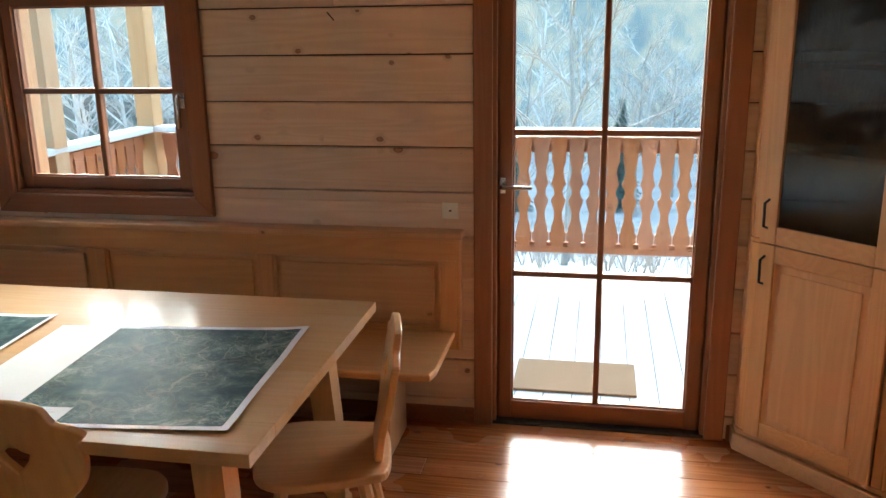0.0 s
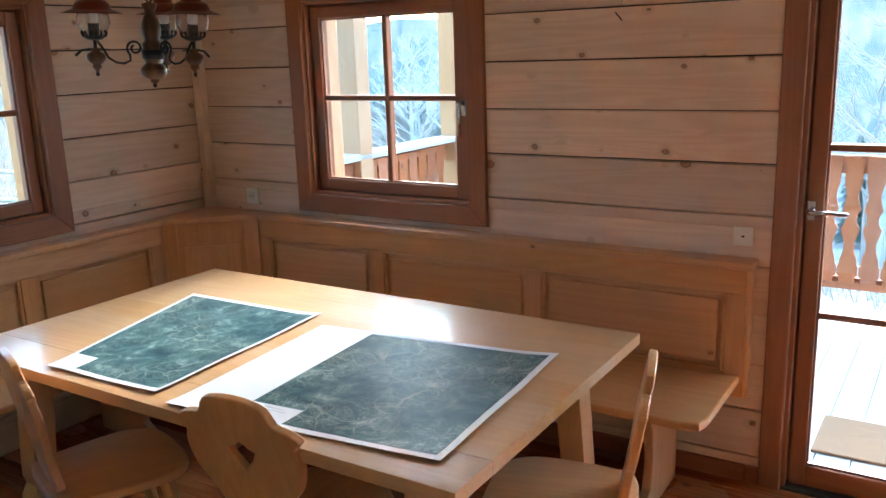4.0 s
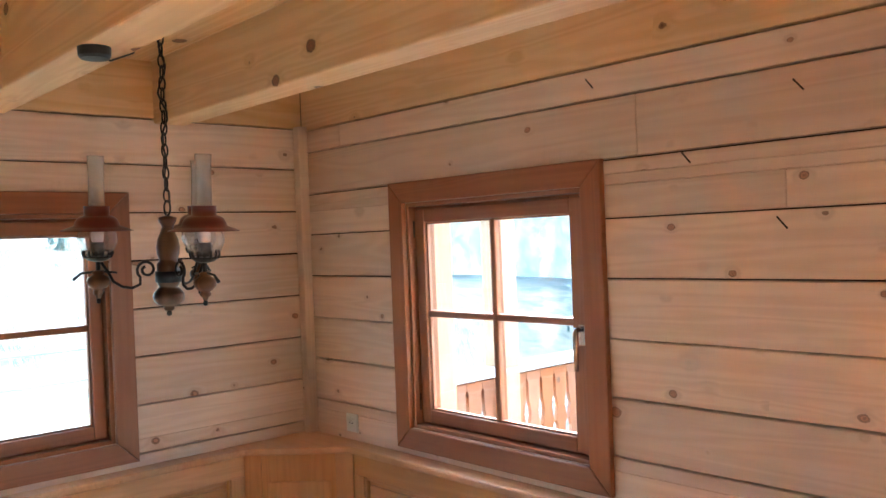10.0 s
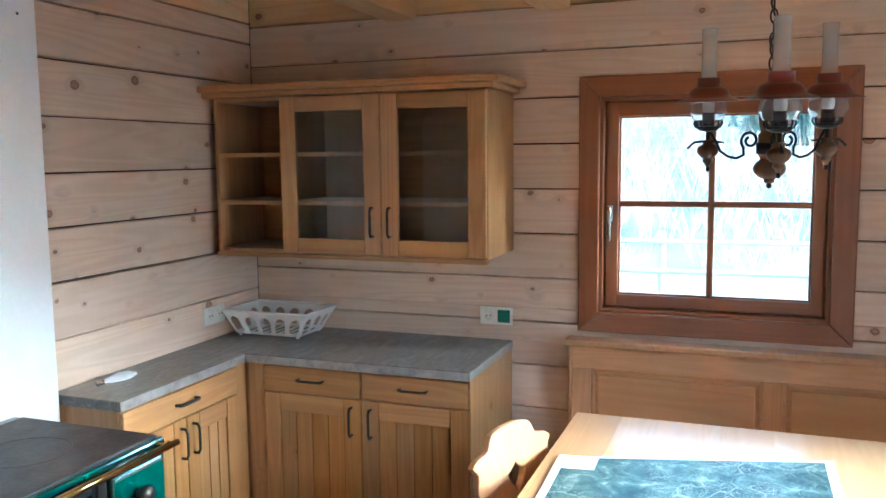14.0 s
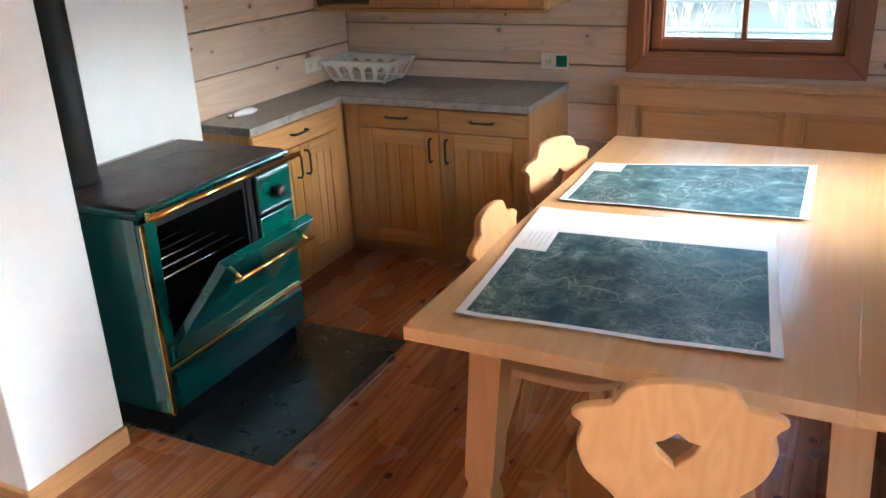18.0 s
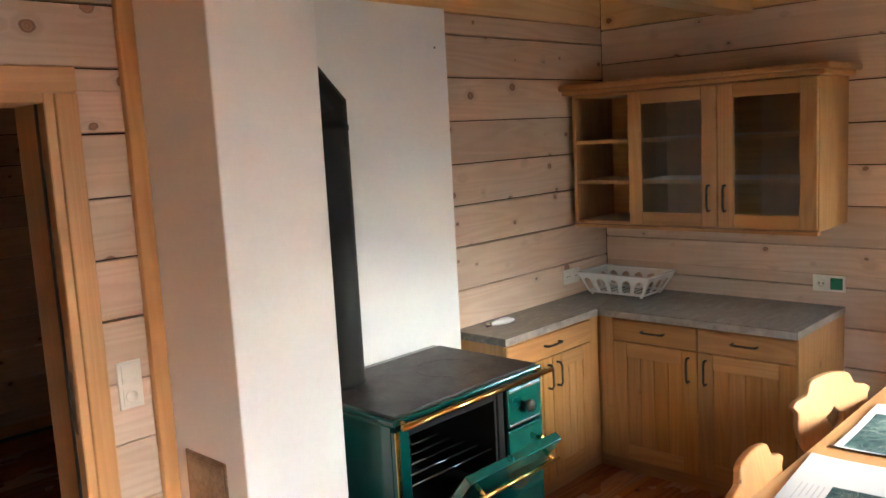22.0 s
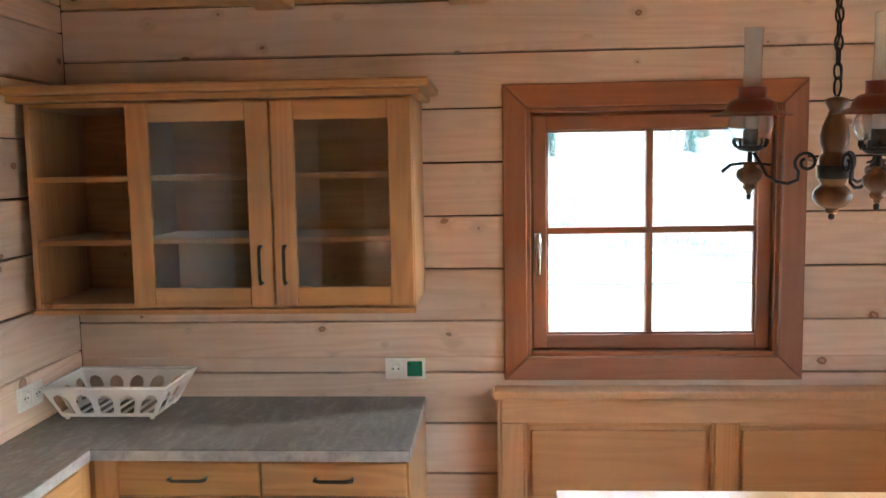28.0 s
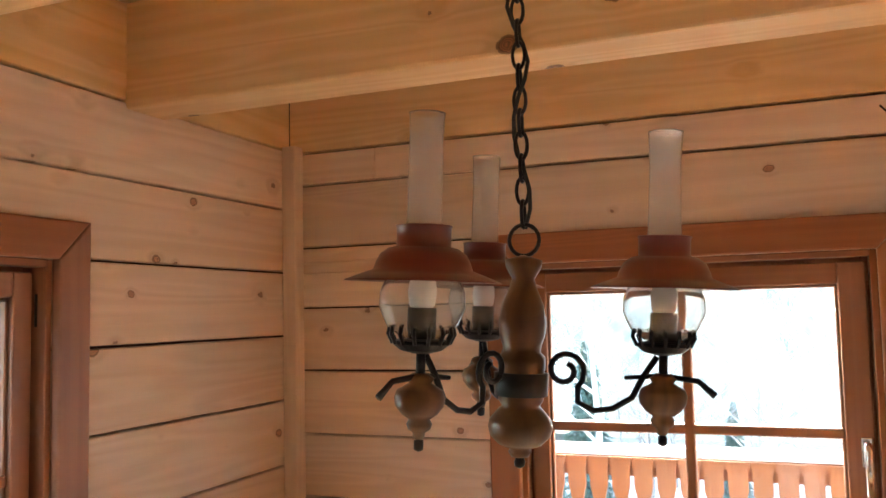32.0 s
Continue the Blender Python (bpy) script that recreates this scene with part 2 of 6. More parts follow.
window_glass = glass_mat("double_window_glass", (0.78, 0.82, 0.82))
cab_glass = glass_mat("cabinet_glass", (0.92, 0.94, 0.95))
# wavy glass: its dark tint stands in for the shade inside the cabinet
wavy_glass = glass_mat("wavy_antique_glass", (0.22, 0.20, 0.17), 0.02, 1.0)
wavy_glass.node_tree.nodes["Principled BSDF"].inputs["IOR"].default_value = 1.75
# slightly milky; the share of diffuse white also stands in for reflections
chimney_glass = glass_mat("milky_chimney_glass", (0.95, 0.95, 0.94), 0.12)
chimney_glass.node_tree.nodes["Principled BSDF"].inputs["Transmission Weight"].default_value = 0.80
lamp_glass = glass_mat("lamp_glass", (0.97, 0.97, 0.96), 0.03)
lamp_glass.node_tree.nodes["Principled BSDF"].inputs["Transmission Weight"].default_value = 0.93
lamp_glass.node_tree.nodes["Principled BSDF"].inputs["IOR"].default_value = 1.28


# ---- building blocks ----
def thing(name, x=0.0, y=0.0, z=0.0, label="", category="", group="", kind="", turn=0.0):
    ob = new(name)
    ob.empty_display_size = 0.1
    ob.matrix_world = pose(x, y, z, 0, 0, turn)
    return tagged(ob, label, category, group, kind)


def part(name, bm, material, parent=None, label="", smooth=False):
    """Link a bmesh as one mesh object under a thing or a part; its coordinates are the parent's own."""
    me = bpy.data.meshes.new(name)
    bm.to_mesh(me)
    bm.free()
    me.materials.append(material)
    if smooth:
        me.polygons.foreach_set("use_smooth", [True] * len(me.polygons))
    ob = new(name, me)
    if parent is not None:
        ob.parent = parent
    return tagged(ob, label)


def piece(name, me, parent, at=None):
    """One more object on shared mesh data."""
    ob = new(name, me)
    ob.parent = parent
    if at is not None:
        ob.matrix_local = at
    return ob


def box(x0, y0, z0, x1, y1, z1, bevel=0.003, seg=1, bm=None, m=None):
    b = bmesh.new()
    bmesh.ops.create_cube(b, size=1.0)
    sx, sy, sz = abs(x1 - x0), abs(y1 - y0), abs(z1 - z0)
    bmesh.ops.scale(b, vec=(sx, sy, sz), verts=b.verts)
    w = min(bevel, sx * 0.3, sy * 0.3, sz * 0.3)
    if w > 0.0004:
        bmesh.ops.bevel(b, geom=b.edges[:], offset=w, segments=seg, affect="EDGES", profile=0.5)
    bmesh.ops.translate(b, vec=((x0 + x1) / 2, (y0 + y1) / 2, (z0 + z1) / 2), verts=b.verts)
    if m is not None:
        bmesh.ops.transform(b, matrix=m, verts=b.verts)
    return b if bm is None else join(bm, b)


def join(a, b):
    """Add bmesh b to a."""
    me = bpy.data.meshes.new("join")
    b.to_mesh(me)
    b.free()
    a.from_mesh(me)
    bpy.data.meshes.remove(me)
    return a


def lathe(profile, seg=20, bm=None, m=None):
    """Turn (radius, height) pairs round z."""
    b = bmesh.new()
    rings = []
    for r, z in profile:
        rings.append([b.verts.new((r * math.cos(2 * math.pi * i / seg), r * math.sin(2 * math.pi * i / seg), z)) for i in range(seg)])
    shell = len(profile) > 4 and math.hypot(profile[0][0] - profile[-1][0], profile[0][1] - profile[-1][1]) < 0.006
    for lo, hi in list(zip(rings, rings[1:])) + ([(rings[-1], rings[0])] if shell else []):
        for i in range(seg):
            j = (i + 1) % seg
            b.faces.new((lo[i], lo[j], hi[j], hi[i]))
    if not shell and profile[0][0] > 1e-4:
        b.faces.new(rings[0][::-1])
    if not shell and profile[-1][0] > 1e-4:
        b.faces.new(rings[-1])
    bmesh.ops.remove_doubles(b, verts=b.verts, dist=1e-5)
    if m is not None:
        bmesh.ops.transform(b, matrix=m, verts=b.verts)
    return b if bm is None else join(bm, b)


def tube(points, radius, seg=8, bm=None, closed=False):
    """A round rod along points."""
    b = bmesh.new()
    pts = [Vector(p) for p in points]
    n = len(pts)
    rings = []
    side = None
    for i, p in enumerate(pts):
        if closed:
            d = pts[(i + 1) % n] - pts[i - 1]
        else:
            d = pts[min(i + 1, n - 1)] - pts[max(i - 1, 0)]
        d.normalize()
        if side is None:
            side = d.orthogonal().normalized()
        side = (side - d * side.dot(d)).normalized()
        up = d.cross(side)
        r = radius[i] if isinstance(radius, (list, tuple)) else radius
        rings.append([b.verts.new(p + (side * math.cos(2 * math.pi * k / seg) + up * math.sin(2 * math.pi * k / seg)) * r) for k in range(seg)])
    pairs = list(zip(rings, rings[1:])) + ([(rings[-1], rings[0])] if closed else [])
    for lo, hi in pairs:
        for k in range(seg):
            j = (k + 1) % seg
            b.faces.new((lo[k], lo[j], hi[j], hi[k]))
    if not closed:
        b.faces.new(rings[0][::-1])
        b.faces.new(rings[-1])
    bmesh.ops.recalc_face_normals(b, faces=b.faces)
    return b if bm is None else join(bm, b)


def slab(outline, thick, m=None, bevel=0.004, holes=(), bm=None):
    """A board cut along an outline of (x, y), from z 0 up to its thickness; holes are outlines too."""
    b = bmesh.new()
    edges = []
    for loop in (outline, *holes):
        vs = [b.verts.new((x, y, 0)) for x, y in loop]
        edges += [b.edges.new((vs[i], vs[(i + 1) % len(vs)])) for i in range(len(vs))]
    bmesh.ops.triangle_fill(b, use_beauty=True, edges=edges)
    res = bmesh.ops.extrude_face_region(b, geom=b.faces[:])
    bmesh.ops.translate(b, vec=(0, 0, thick), verts=[v for v in res["geom"] if isinstance(v, bmesh.types.BMVert)])
    bmesh.ops.recalc_face_normals(b, faces=b.faces)
    if bevel:
        rim = [e for e in b.edges if len(e.link_faces) == 2 and e.calc_face_angle(0) > 0.9 and abs(e.verts[0].co.z - e.verts[1].co.z) < 1e-6]
        bmesh.ops.bevel(b, geom=rim, offset=bevel, segments=2, affect="EDGES", profile=0.5)
    if m is not None:
        bmesh.ops.transform(b, matrix=m, verts=b.verts)
    return b if bm is None else join(bm, b)


# ---- the room: x to the east, y to the north ----
W, E, S, N = 0.0, 4.615, 0.0, 3.528
CEIL = 2.536
WALL = 0.22


def cut_spans(a, b, z0, z1, openings):
    """What is left of the span a..b between two heights after openings (u0, u1, z0, z1) are cut out."""
    spans = [(a, b)]
    for u0, u1, v0, v1 in openings:
        if z1 - 0.003 <= v0 or z0 + 0.003 >= v1:
            continue
        nxt = []
        for s0, s1 in spans:
            if u1 <= s0 or u0 >= s1:
                nxt.append((s0, s1))
            else:
                if u0 > s0:
                    nxt.append((s0, u0))
                if u1 < s1:
                    nxt.append((u1, s1))
        spans = nxt
    return spans


def wall(name, run, a, b, face, into, joints, openings, mat, label, top_from, top_mat, breaks=()):
    """A log wall: a solid core and, before it, one board to a course, with dark open joints.
    run: the axis it follows; face: its inner plane; into: +1 or -1, the way into the room."""
    core = bmesh.new()
    zs = sorted({0.0, CEIL + 0.2, *[z for o in openings for z in o[2:]]})
    for z0, z1 in zip(zs, zs[1:]):
        for s0, s1 in cut_spans(a - WALL if run == "x" and a == W else a, b + WALL if run == "x" and b == E else b, z0, z1, openings):
            y0, y1 = face - into * 0.03, face - into * WALL
            lo, hi = min(y0, y1), max(y0, y1)
            if run == "x":
                box(s0, lo, z0, s1, hi, z1, 0, bm=core)
            else:
                box(lo, s0, z0, hi, s1, z1, 0, bm=core)
    w = part(name, core, dark_gap, None)
    tagged(w, label, "wall", kind="structure")
    rows = sorted([0.0, *joints, CEIL])
    luck = random.Random(name)
    half_gap = {z: luck.uniform(0.0023, 0.0037) for z in rows}
    for z0, z1 in zip(rows, rows[1:]):
        zc = sorted({z0, z1, *[z for o in openings for z in o[2:] if z0 + 0.01 < z < z1 - 0.01]})
        for c0, c1 in zip(zc, zc[1:]):
            for s0, s1 in cut_spans(a, b, c0, c1, openings):
                cuts = [s0, *[u for u, zz in breaks if s0 < u < s1 and c0 <= zz <= c1], s1]
                for k0, k1 in zip(cuts, cuts[1:]):
                    g0 = half_gap[z0] if c0 == z0 and z0 > 0 else 0.0
                    g1 = half_gap[z1] if c1 == z1 and z1 < CEIL else 0.0
                    lo, hi = min(face, face - into * 0.034), max(face, face - into * 0.034)
                    m = top_mat if z0 >= top_from - 0.01 else mat
                    if run == "x":
                        part("board", box(k0, lo, c0 + g0, k1, hi, c1 - g1, 0.003), m, w)
                    else:
                        part("board", box(lo, k0, c0 + g0, hi, k1, c1 - g1, 0.003), m, w)
    return w


WIN_W = (1.70, 2.605, 1.0, 1.91)      # opening of the west window: y0, y1, z0, z1
WIN_N = (0.735, 1.635, 1.0, 1.91)     # opening of the north window: x0, x1, z0, z1
DOOR_N = (2.965, 3.875, 0.0, 1.945)   # terrace door
SD = 0.07                             # the south wall beside the door stands further in
DOOR_S = (3.10, 4.06, 0.0, 1.955)      # door to the hall
J_N = [0.105, 0.295, 0.48, 0.67, 0.857, 1.045, 1.234, 1.421, 1.613, 1.804, 1.99, 2.185, 2.288]
J_W = [0.16, 0.355, 0.55, 0.745, 0.94, 1.135, 1.33, 1.525, 1.72, 1.915, 2.11, 2.298]
J_S = [0.03, 0.228, 0.428, 0.627, 0.828, 1.03, 1.236, 1.43, 1.625, 1.825, 2.025, 2.218, 2.315]
wall("wall_north", "x", W, E, N, -1, J_N, [WIN_N, DOOR_N], wash_x, "whitewashed spruce log wall with dark open joints", 2.288, beam_x, [(1.848, 2.09), (2.31, 1.9), (0.3, 2.2)])
wall("wall_west", "y", S, N, W, 1, J_W, [WIN_W], wash_y, "whitewashed spruce log wall with a window over the bench", 2.298, beam_y)
wall("wall_south", "x", W, 2.5, S, 1, J_S, [], wash_x, "whitewashed spruce log wall behind the stove", 2.315, beam_x)
wall("wall_south_door", "x", 2.5, E, SD, 1, J_S, [DOOR_S], wash_x, "whitewashed spruce log wall round the hall door", 2.315, beam_x)
wall("wall_east", "y", S, N, E, -1, J_W, [], wash_y, "whitewashed spruce log wall in the corner", 2.298, beam_y)

# floor: boards over one slab
fl = tagged(part("floor", box(W - 0.3, S - 3.2, -0.2, E + 0.3, N + 0.3, -0.012, 0), dark_gap), "knotty red-brown varnished larch board floor", "floor", kind="structure")
rng = random.Random(4)
y = S - 2.9
while y < N:
    wd = 0.138
    x = W + 0.002 - rng.random() * 1.5
    while x < E:
        ln = rng.uniform(2.2, 3.6)
        x0, x1 = max(W, x), min(E, x + ln)
        if x1 - x0 > 0.05:
            part("floor_board", box(x0 + 0.0006, y + 0.0006, -0.02, x1 - 0.0006, min(y + wd, N) - 0.0006, 0.0, 0.0014), floor_wood, fl)
        x += ln
    y += wd

# ceiling boards and beams
cl = bmesh.new()
y = S
while y < N:
    box(W - 0.1, y + 0.001, CEIL, E + 0.1, min(y + 0.14, N + 0.1) - 0.001, CEIL + 0.03, 0.004, bm=cl)
    y += 0.14
tagged(part("ceiling", cl, beam_x), "pale spruce board ceiling above the beams", "ceiling", kind="structure")
tagged(part("roof_deck", box(W - 0.3, S - 3.3, CEIL + 0.2, E + 0.3, N + 0.3, CEIL + 0.3, 0), dark_gap), "dark underside above the ceiling boards", "ceiling", kind="structure")
for yc in (0.80, 1.50, 2.185, 2.885):
    b = tagged(part("ceiling_beam", box(W - 0.02, yc - 0.07, 2.280, E + 0.02, yc + 0.07, CEIL + 0.005, 0.008, 2), beam_x), "planed spruce ceiling beam with knots", "beam", "ceiling beams", "structure")

# the hall behind the south door
wall("wall_hall_south", "x", W, E, S - 3.0, 1, J_W, [], wash_x, "dim spruce log wall of the hall", 2.298, beam_x)
wall("wall_hall_west", "y", S - 3.0, S - WALL, W, 1, J_W, [], wash_y, "dim spruce log wall of the hall", 2.298, beam_y)
wall("wall_hall_east", "y", S - 3.0, S - WALL, E, -1, J_W, [], wash_y, "dim spruce log wall of the hall", 2.298, beam_y)
wall("wall_hall_north", "x", W, 3.06, S - WALL - 0.03, -1, J_W, [], wash_x, "dim spruce log wall of the hall", 2.298, beam_x)
tagged(part("ceiling_hall", box(W - 0.3, S - 3.2, CEIL, E + 0.3, S - 0.2, CEIL + 0.05, 0), beam_x), "spruce ceiling of the hall", "ceiling", kind="structure")
tagged(part("baseboard", box(W, S - 3.0, 0, E, S - 2.98, 0.075, 0.004), pine["x"]), "pine skirting board in the hall", "baseboard", kind="structure")

# ---- windows and doors ----
def bar(x0, v0, z0, x1, v1, z1, bevel=0.004):
    return box(x0, v0, z0, x1, v1, z1, bevel, 2)


def casing(parent, u0, u1, z0, z1, o, bottom, m):
    """A flat trim of mitred boards round an opening (inner u0..u1, z0..z1), o wide, with eased edges."""
    zb = z0 - o if bottom else z0
    at = Matrix.Translation((0, 0.004, 0)) @ pose(0, 0, 0, 90, 0, 0)
    g = 0.0006
    sides = [[(u0 - o, zb), (u0, z0), (u0, z1), (u0 - o, z1 + o)], [(u1, z0), (u1 + o, zb), (u1 + o, z1 + o), (u1, z1)]]
    for c in sides:
        part("casing_side", slab(c, 0.026, at, 0.005), stain["z"], parent)
    part("casing_head", slab([(u0 + g, z1 + g), (u1 - g, z1 + g), (u1 + o - g, z1 + o), (u0 - o + g, z1 + o)], 0.0262, at, 0.005), stain[m], parent)
    if bottom:
        part("casing_sill", slab([(u0 - o + g, zb), (u1 + o - g, zb), (u1 - g, z0 - g), (u0 + g, z0 - g)], 0.0262, at, 0.005), stain[m], parent)


def sash(parent, u0, u1, z0, z1, gu, gz, w_mid, rows, depth, m, handle_u, hinge_u, handle_z, level):
    """A glazed leaf: gu = glass left, right; gz = glass bottom, top; rows = heights of the cross bars."""
    v0, v1 = depth, depth + 0.062
    part("stile", bar(u0, v0, z0, gu[0], v1, z1), stain["z"], parent)
    part("stile", bar(gu[1], v0, z0, u1, v1, z1), stain["z"], parent)
    part("rail", bar(gu[0], v0 + 0.0006, z0, gu[1], v1 - 0.001, gz[0]), stain[m], parent)
    part("rail", bar(gu[0], v0 + 0.0006, gz[1], gu[1], v1 - 0.001, z1), stain[m], parent)
    bead = bmesh.new()
    for a in ((gu[0], gz[0], gu[0] + 0.008, gz[1]), (gu[1] - 0.008, gz[0], gu[1], gz[1]), (gu[0], gz[0], gu[1], gz[0] + 0.008), (gu[0], gz[1] - 0.008, gu[1], gz[1])):
        box(a[0], v0 + 0.012, a[1], a[2], v0 + 0.03, a[3], 0.003, bm=bead)
    part("glazing_bead", bead, stain["z"], parent)
    part("muntin", box(w_mid - 0.013, v0 + 0.006, gz[0], w_mid + 0.013, v0 + 0.05, gz[1], 0.006, 2), stain["z"], parent)
    for z in rows:
        part("muntin", box(gu[0], v0 + 0.007, z - 0.013, gu[1], v0 + 0.049, z + 0.013, 0.006, 2), stain[m], parent)
    zz = [gz[0], *rows, gz[1]]
    for a, b in ((gu[0], w_mid), (w_mid, gu[1])):
        for c, d in zip(zz, zz[1:]):
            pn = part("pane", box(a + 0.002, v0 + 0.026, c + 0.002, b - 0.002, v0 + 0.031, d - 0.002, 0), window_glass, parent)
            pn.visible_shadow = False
    hb = box(handle_u - 0.014, v0 - 0.010, handle_z - 0.036, handle_u + 0.014, v0 + 0.001, handle_z + 0.036, 0.004, 2)
    h = part("handle", hb, chrome, parent, "satin chrome lever handle")
    d = 1 if handle_u < w_mid else -1
    if level:
        pts = [(handle_u, v0 - 0.005, handle_z), (handle_u, v0 - 0.045, handle_z), (handle_u + d * 0.012, v0 - 0.052, handle_z), (handle_u + d * 0.125, v0 - 0.052, handle_z)]
    else:
        pts = [(handle_u, v0 - 0.005, handle_z + 0.02), (handle_u, v0 - 0.038, handle_z + 0.02), (handle_u, v0 - 0.044, handle_z + 0.008), (handle_u, v0 - 0.044, handle_z - 0.115)]
    part("grip", tube(pts, [0.009, 0.009, 0.0105, 0.0085], 10), chrome, h, smooth=True)
    for z in (z0 + 0.08, z1 - 0.08):
        part("hinge", lathe([(0.0, -0.035), (0.006, -0.034), (0.006, 0.034), (0.0, 0.035)], 10, m=Matrix.Translation((hinge_u, v0 - 0.002, z))), bronze, parent, "dark metal hinge pin", True)


def lining(parent, u0, u1, z0, z1, depth, m, bottom=True):
    """Stained boards that line the reveal, and the fixed frame behind the leaf."""
    th = 0.016
    part("reveal_board", box(u0, 0.0, z0, u0 + th, depth, z1, 0.002), stain["z"], parent)
    part("reveal_board", box(u1 - th, 0.0, z0, u1, depth, z1, 0.002), stain["z"], parent)
    part("reveal_board", box(u0 + th, 0.0, z1 - th, u1 - th, depth, z1, 0.002), stain[m], parent)
    if bottom:
        part("reveal_board", box(u0 + th, 0.0, z0, u1 - th, depth, z0 + th, 0.002), stain[m], parent)


def window(name, m4, u0, u1, z0, z1, gu, gz, mid, cross, m, handle_u, label):
    w = new(name)
    w.matrix_world = m4
    tagged(w, label, "window", kind="structure")
    casing(w, u0, u1, z0, z1, 0.085, True, m)
    lining(w, u0, u1, z0, z1, 0.045, m)
    for a in ((u0, z0, u0 + 0.03, z1), (u1 - 0.03, z0, u1, z1)):
        part("frame", box(a[0], 0.055, a[1], a[2], 0.13, a[3], 0.003), stain["z"], w)
    part("frame", box(u0 + 0.03, 0.055, z0, u1 - 0.03, 0.13, z0 + 0.03, 0.003), stain[m], w)
    part("frame", box(u0 + 0.03, 0.055, z1 - 0.03, u1 - 0.03, 0.13, z1, 0.003), stain[m], w)
    for a in ((u0, z0, u0 + 0.02, z1), (u1 - 0.02, z0, u1, z1), (u0 + 0.02, z0, u1 - 0.02, z0 + 0.02), (u0 + 0.02, z1 - 0.02, u1 - 0.02, z1)):
        part("outer_reveal", box(a[0], 0.131, a[1], a[2], 0.23, a[3], 0.002), post_wood, w)
    hinge = u1 - 0.012 if handle_u < mid else u0 + 0.012
    sash(w, u0 + 0.023, u1 - 0.023, z0 + 0.023, z1 - 0.026, gu, gz, mid, [cross], 0.03, m, handle_u, hinge, (gz[0] + gz[1]) / 2 - 0.03, False)
    return w


window("window_west", pose(W, 0, 0, 0, 0, 90), WIN_W[0], WIN_W[1], WIN_W[2], WIN_W[3], (1.775, 2.535), (1.075, 1.83), 2.150, 1.463, "x", 1.742, "red-brown stained wooden window with four panes over the bench")
window("window_north", pose(0, N, 0), WIN_N[0], WIN_N[1], WIN_N[2], WIN_N[3], (0.808, 1.548), (1.075, 1.83), 1.180, 1.463, "x", 1.592, "red-brown stained wooden window with four panes beside the terrace door")

door = new("door_terrace")
door.matrix_world = pose(0, N, 0)
tagged(door, "red-brown stained terrace door with six glass panes", "door", kind="structure")
casing(door, DOOR_N[0], DOOR_N[1], 0.0, DOOR_N[3], 0.078, False, "x")
lining(door, DOOR_N[0], DOOR_N[1], 0.0, DOOR_N[3], 0.045, "x", False)
for a in ((DOOR_N[0], DOOR_N[0] + 0.03), (DOOR_N[1] - 0.03, DOOR_N[1])):
    part("frame", box(a[0], 0.055, 0, a[1], 0.13, DOOR_N[3], 0.003), stain["z"], door)
part("frame", box(DOOR_N[0] + 0.03, 0.055, DOOR_N[3] - 0.03, DOOR_N[1] - 0.03, 0.13, DOOR_N[3], 0.003), stain["x"], door)
part("sill", box(DOOR_N[0], -0.005, -0.02, DOOR_N[1], 0.24, 0.012, 0.004), bronze, door, "worn metal door sill")
sash(door, DOOR_N[0] + 0.024, DOOR_N[1] - 0.024, 0.016, DOOR_N[3] - 0.028, (3.045, 3.795), (0.10, 1.857), 3.415, [0.69, 1.296], 0.03, "x", 3.005, DOOR_N[1] - 0.01, 1.075, True)

# skirting boards, corner posts
for a in ((2.84, 2.885), (3.965, 4.03)):
    tagged(part("baseboard", box(a[0], N - 0.018, 0, a[1], N, 0.07, 0.004), stain["x"]), "low stained skirting board", "baseboard", kind="structure")
tagged(part("baseboard", box(0.06, N - 0.018, 0, 2.84, N - 0.0005, 0.07, 0.004), stain["x"]), "low stained skirting board under the bench", "baseboard", kind="structure")
tagged(part("corner_trim", box(W + 0.0008, N - 0.05, 0.0, W + 0.05, N - 0.0008, 2.306, 0.006, 2), wash_z), "whitewashed corner post between the log walls", "trim", kind="structure")
tagged(part("corner_trim", box(E - 0.05, N - 0.05, 0.0, E - 0.0008, N - 0.0008, 2.306, 0.006, 2), wash_z), "whitewashed corner post between the log walls", "trim", kind="structure")

# the hall door: frame, trim and the open leaf
hd = new("door_hall")
hd.matrix_world = pose(0, SD, 0)
tagged(hd, "pine door frame to the dark hall with the leaf standing open", "door", kind="structure")
HX0, HX1, HZ = DOOR_S[0], DOOR_S[1], DOOR_S[3]
part("jamb", box(HX0 - 0.004, -0.22, 0, HX0 + 0.035, 0.012, HZ, 0.004), pine["z"], hd)
part("jamb", box(HX1 - 0.035, -0.22, 0, HX1 + 0.004, 0.012, HZ, 0.004), pine["z"], hd)
part("head_jamb", box(HX0 + 0.035, -0.22, HZ - 0.035, HX1 - 0.035, 0.012, HZ, 0.004), pine["x"], hd)
for a in ((HX0 - 0.064, HX0 + 0.006), (HX1 - 0.006, HX1 + 0.064)):
    part("architrave", box(a[0], 0.0005, 0, a[1], 0.024, HZ - 0.006, 0.006, 2), pine["z"], hd)
part("architrave", box(HX0 - 0.064, 0.0005, HZ - 0.006, HX1 + 0.064, 0.026, HZ + 0.073, 0.006, 2), pine["x"], hd)
part("stop_seal", box(HX0 + 0.035, -0.05, 0, HX0 + 0.042, -0.035, HZ - 0.035, 0.002), black_plastic, hd, "dark rubber door seal")
part("strike_plate", box(HX0 + 0.0352, -0.028, 0.90, HX0 + 0.0375, -0.006, 1.10, 0.001), chrome, hd, "steel strike plate")
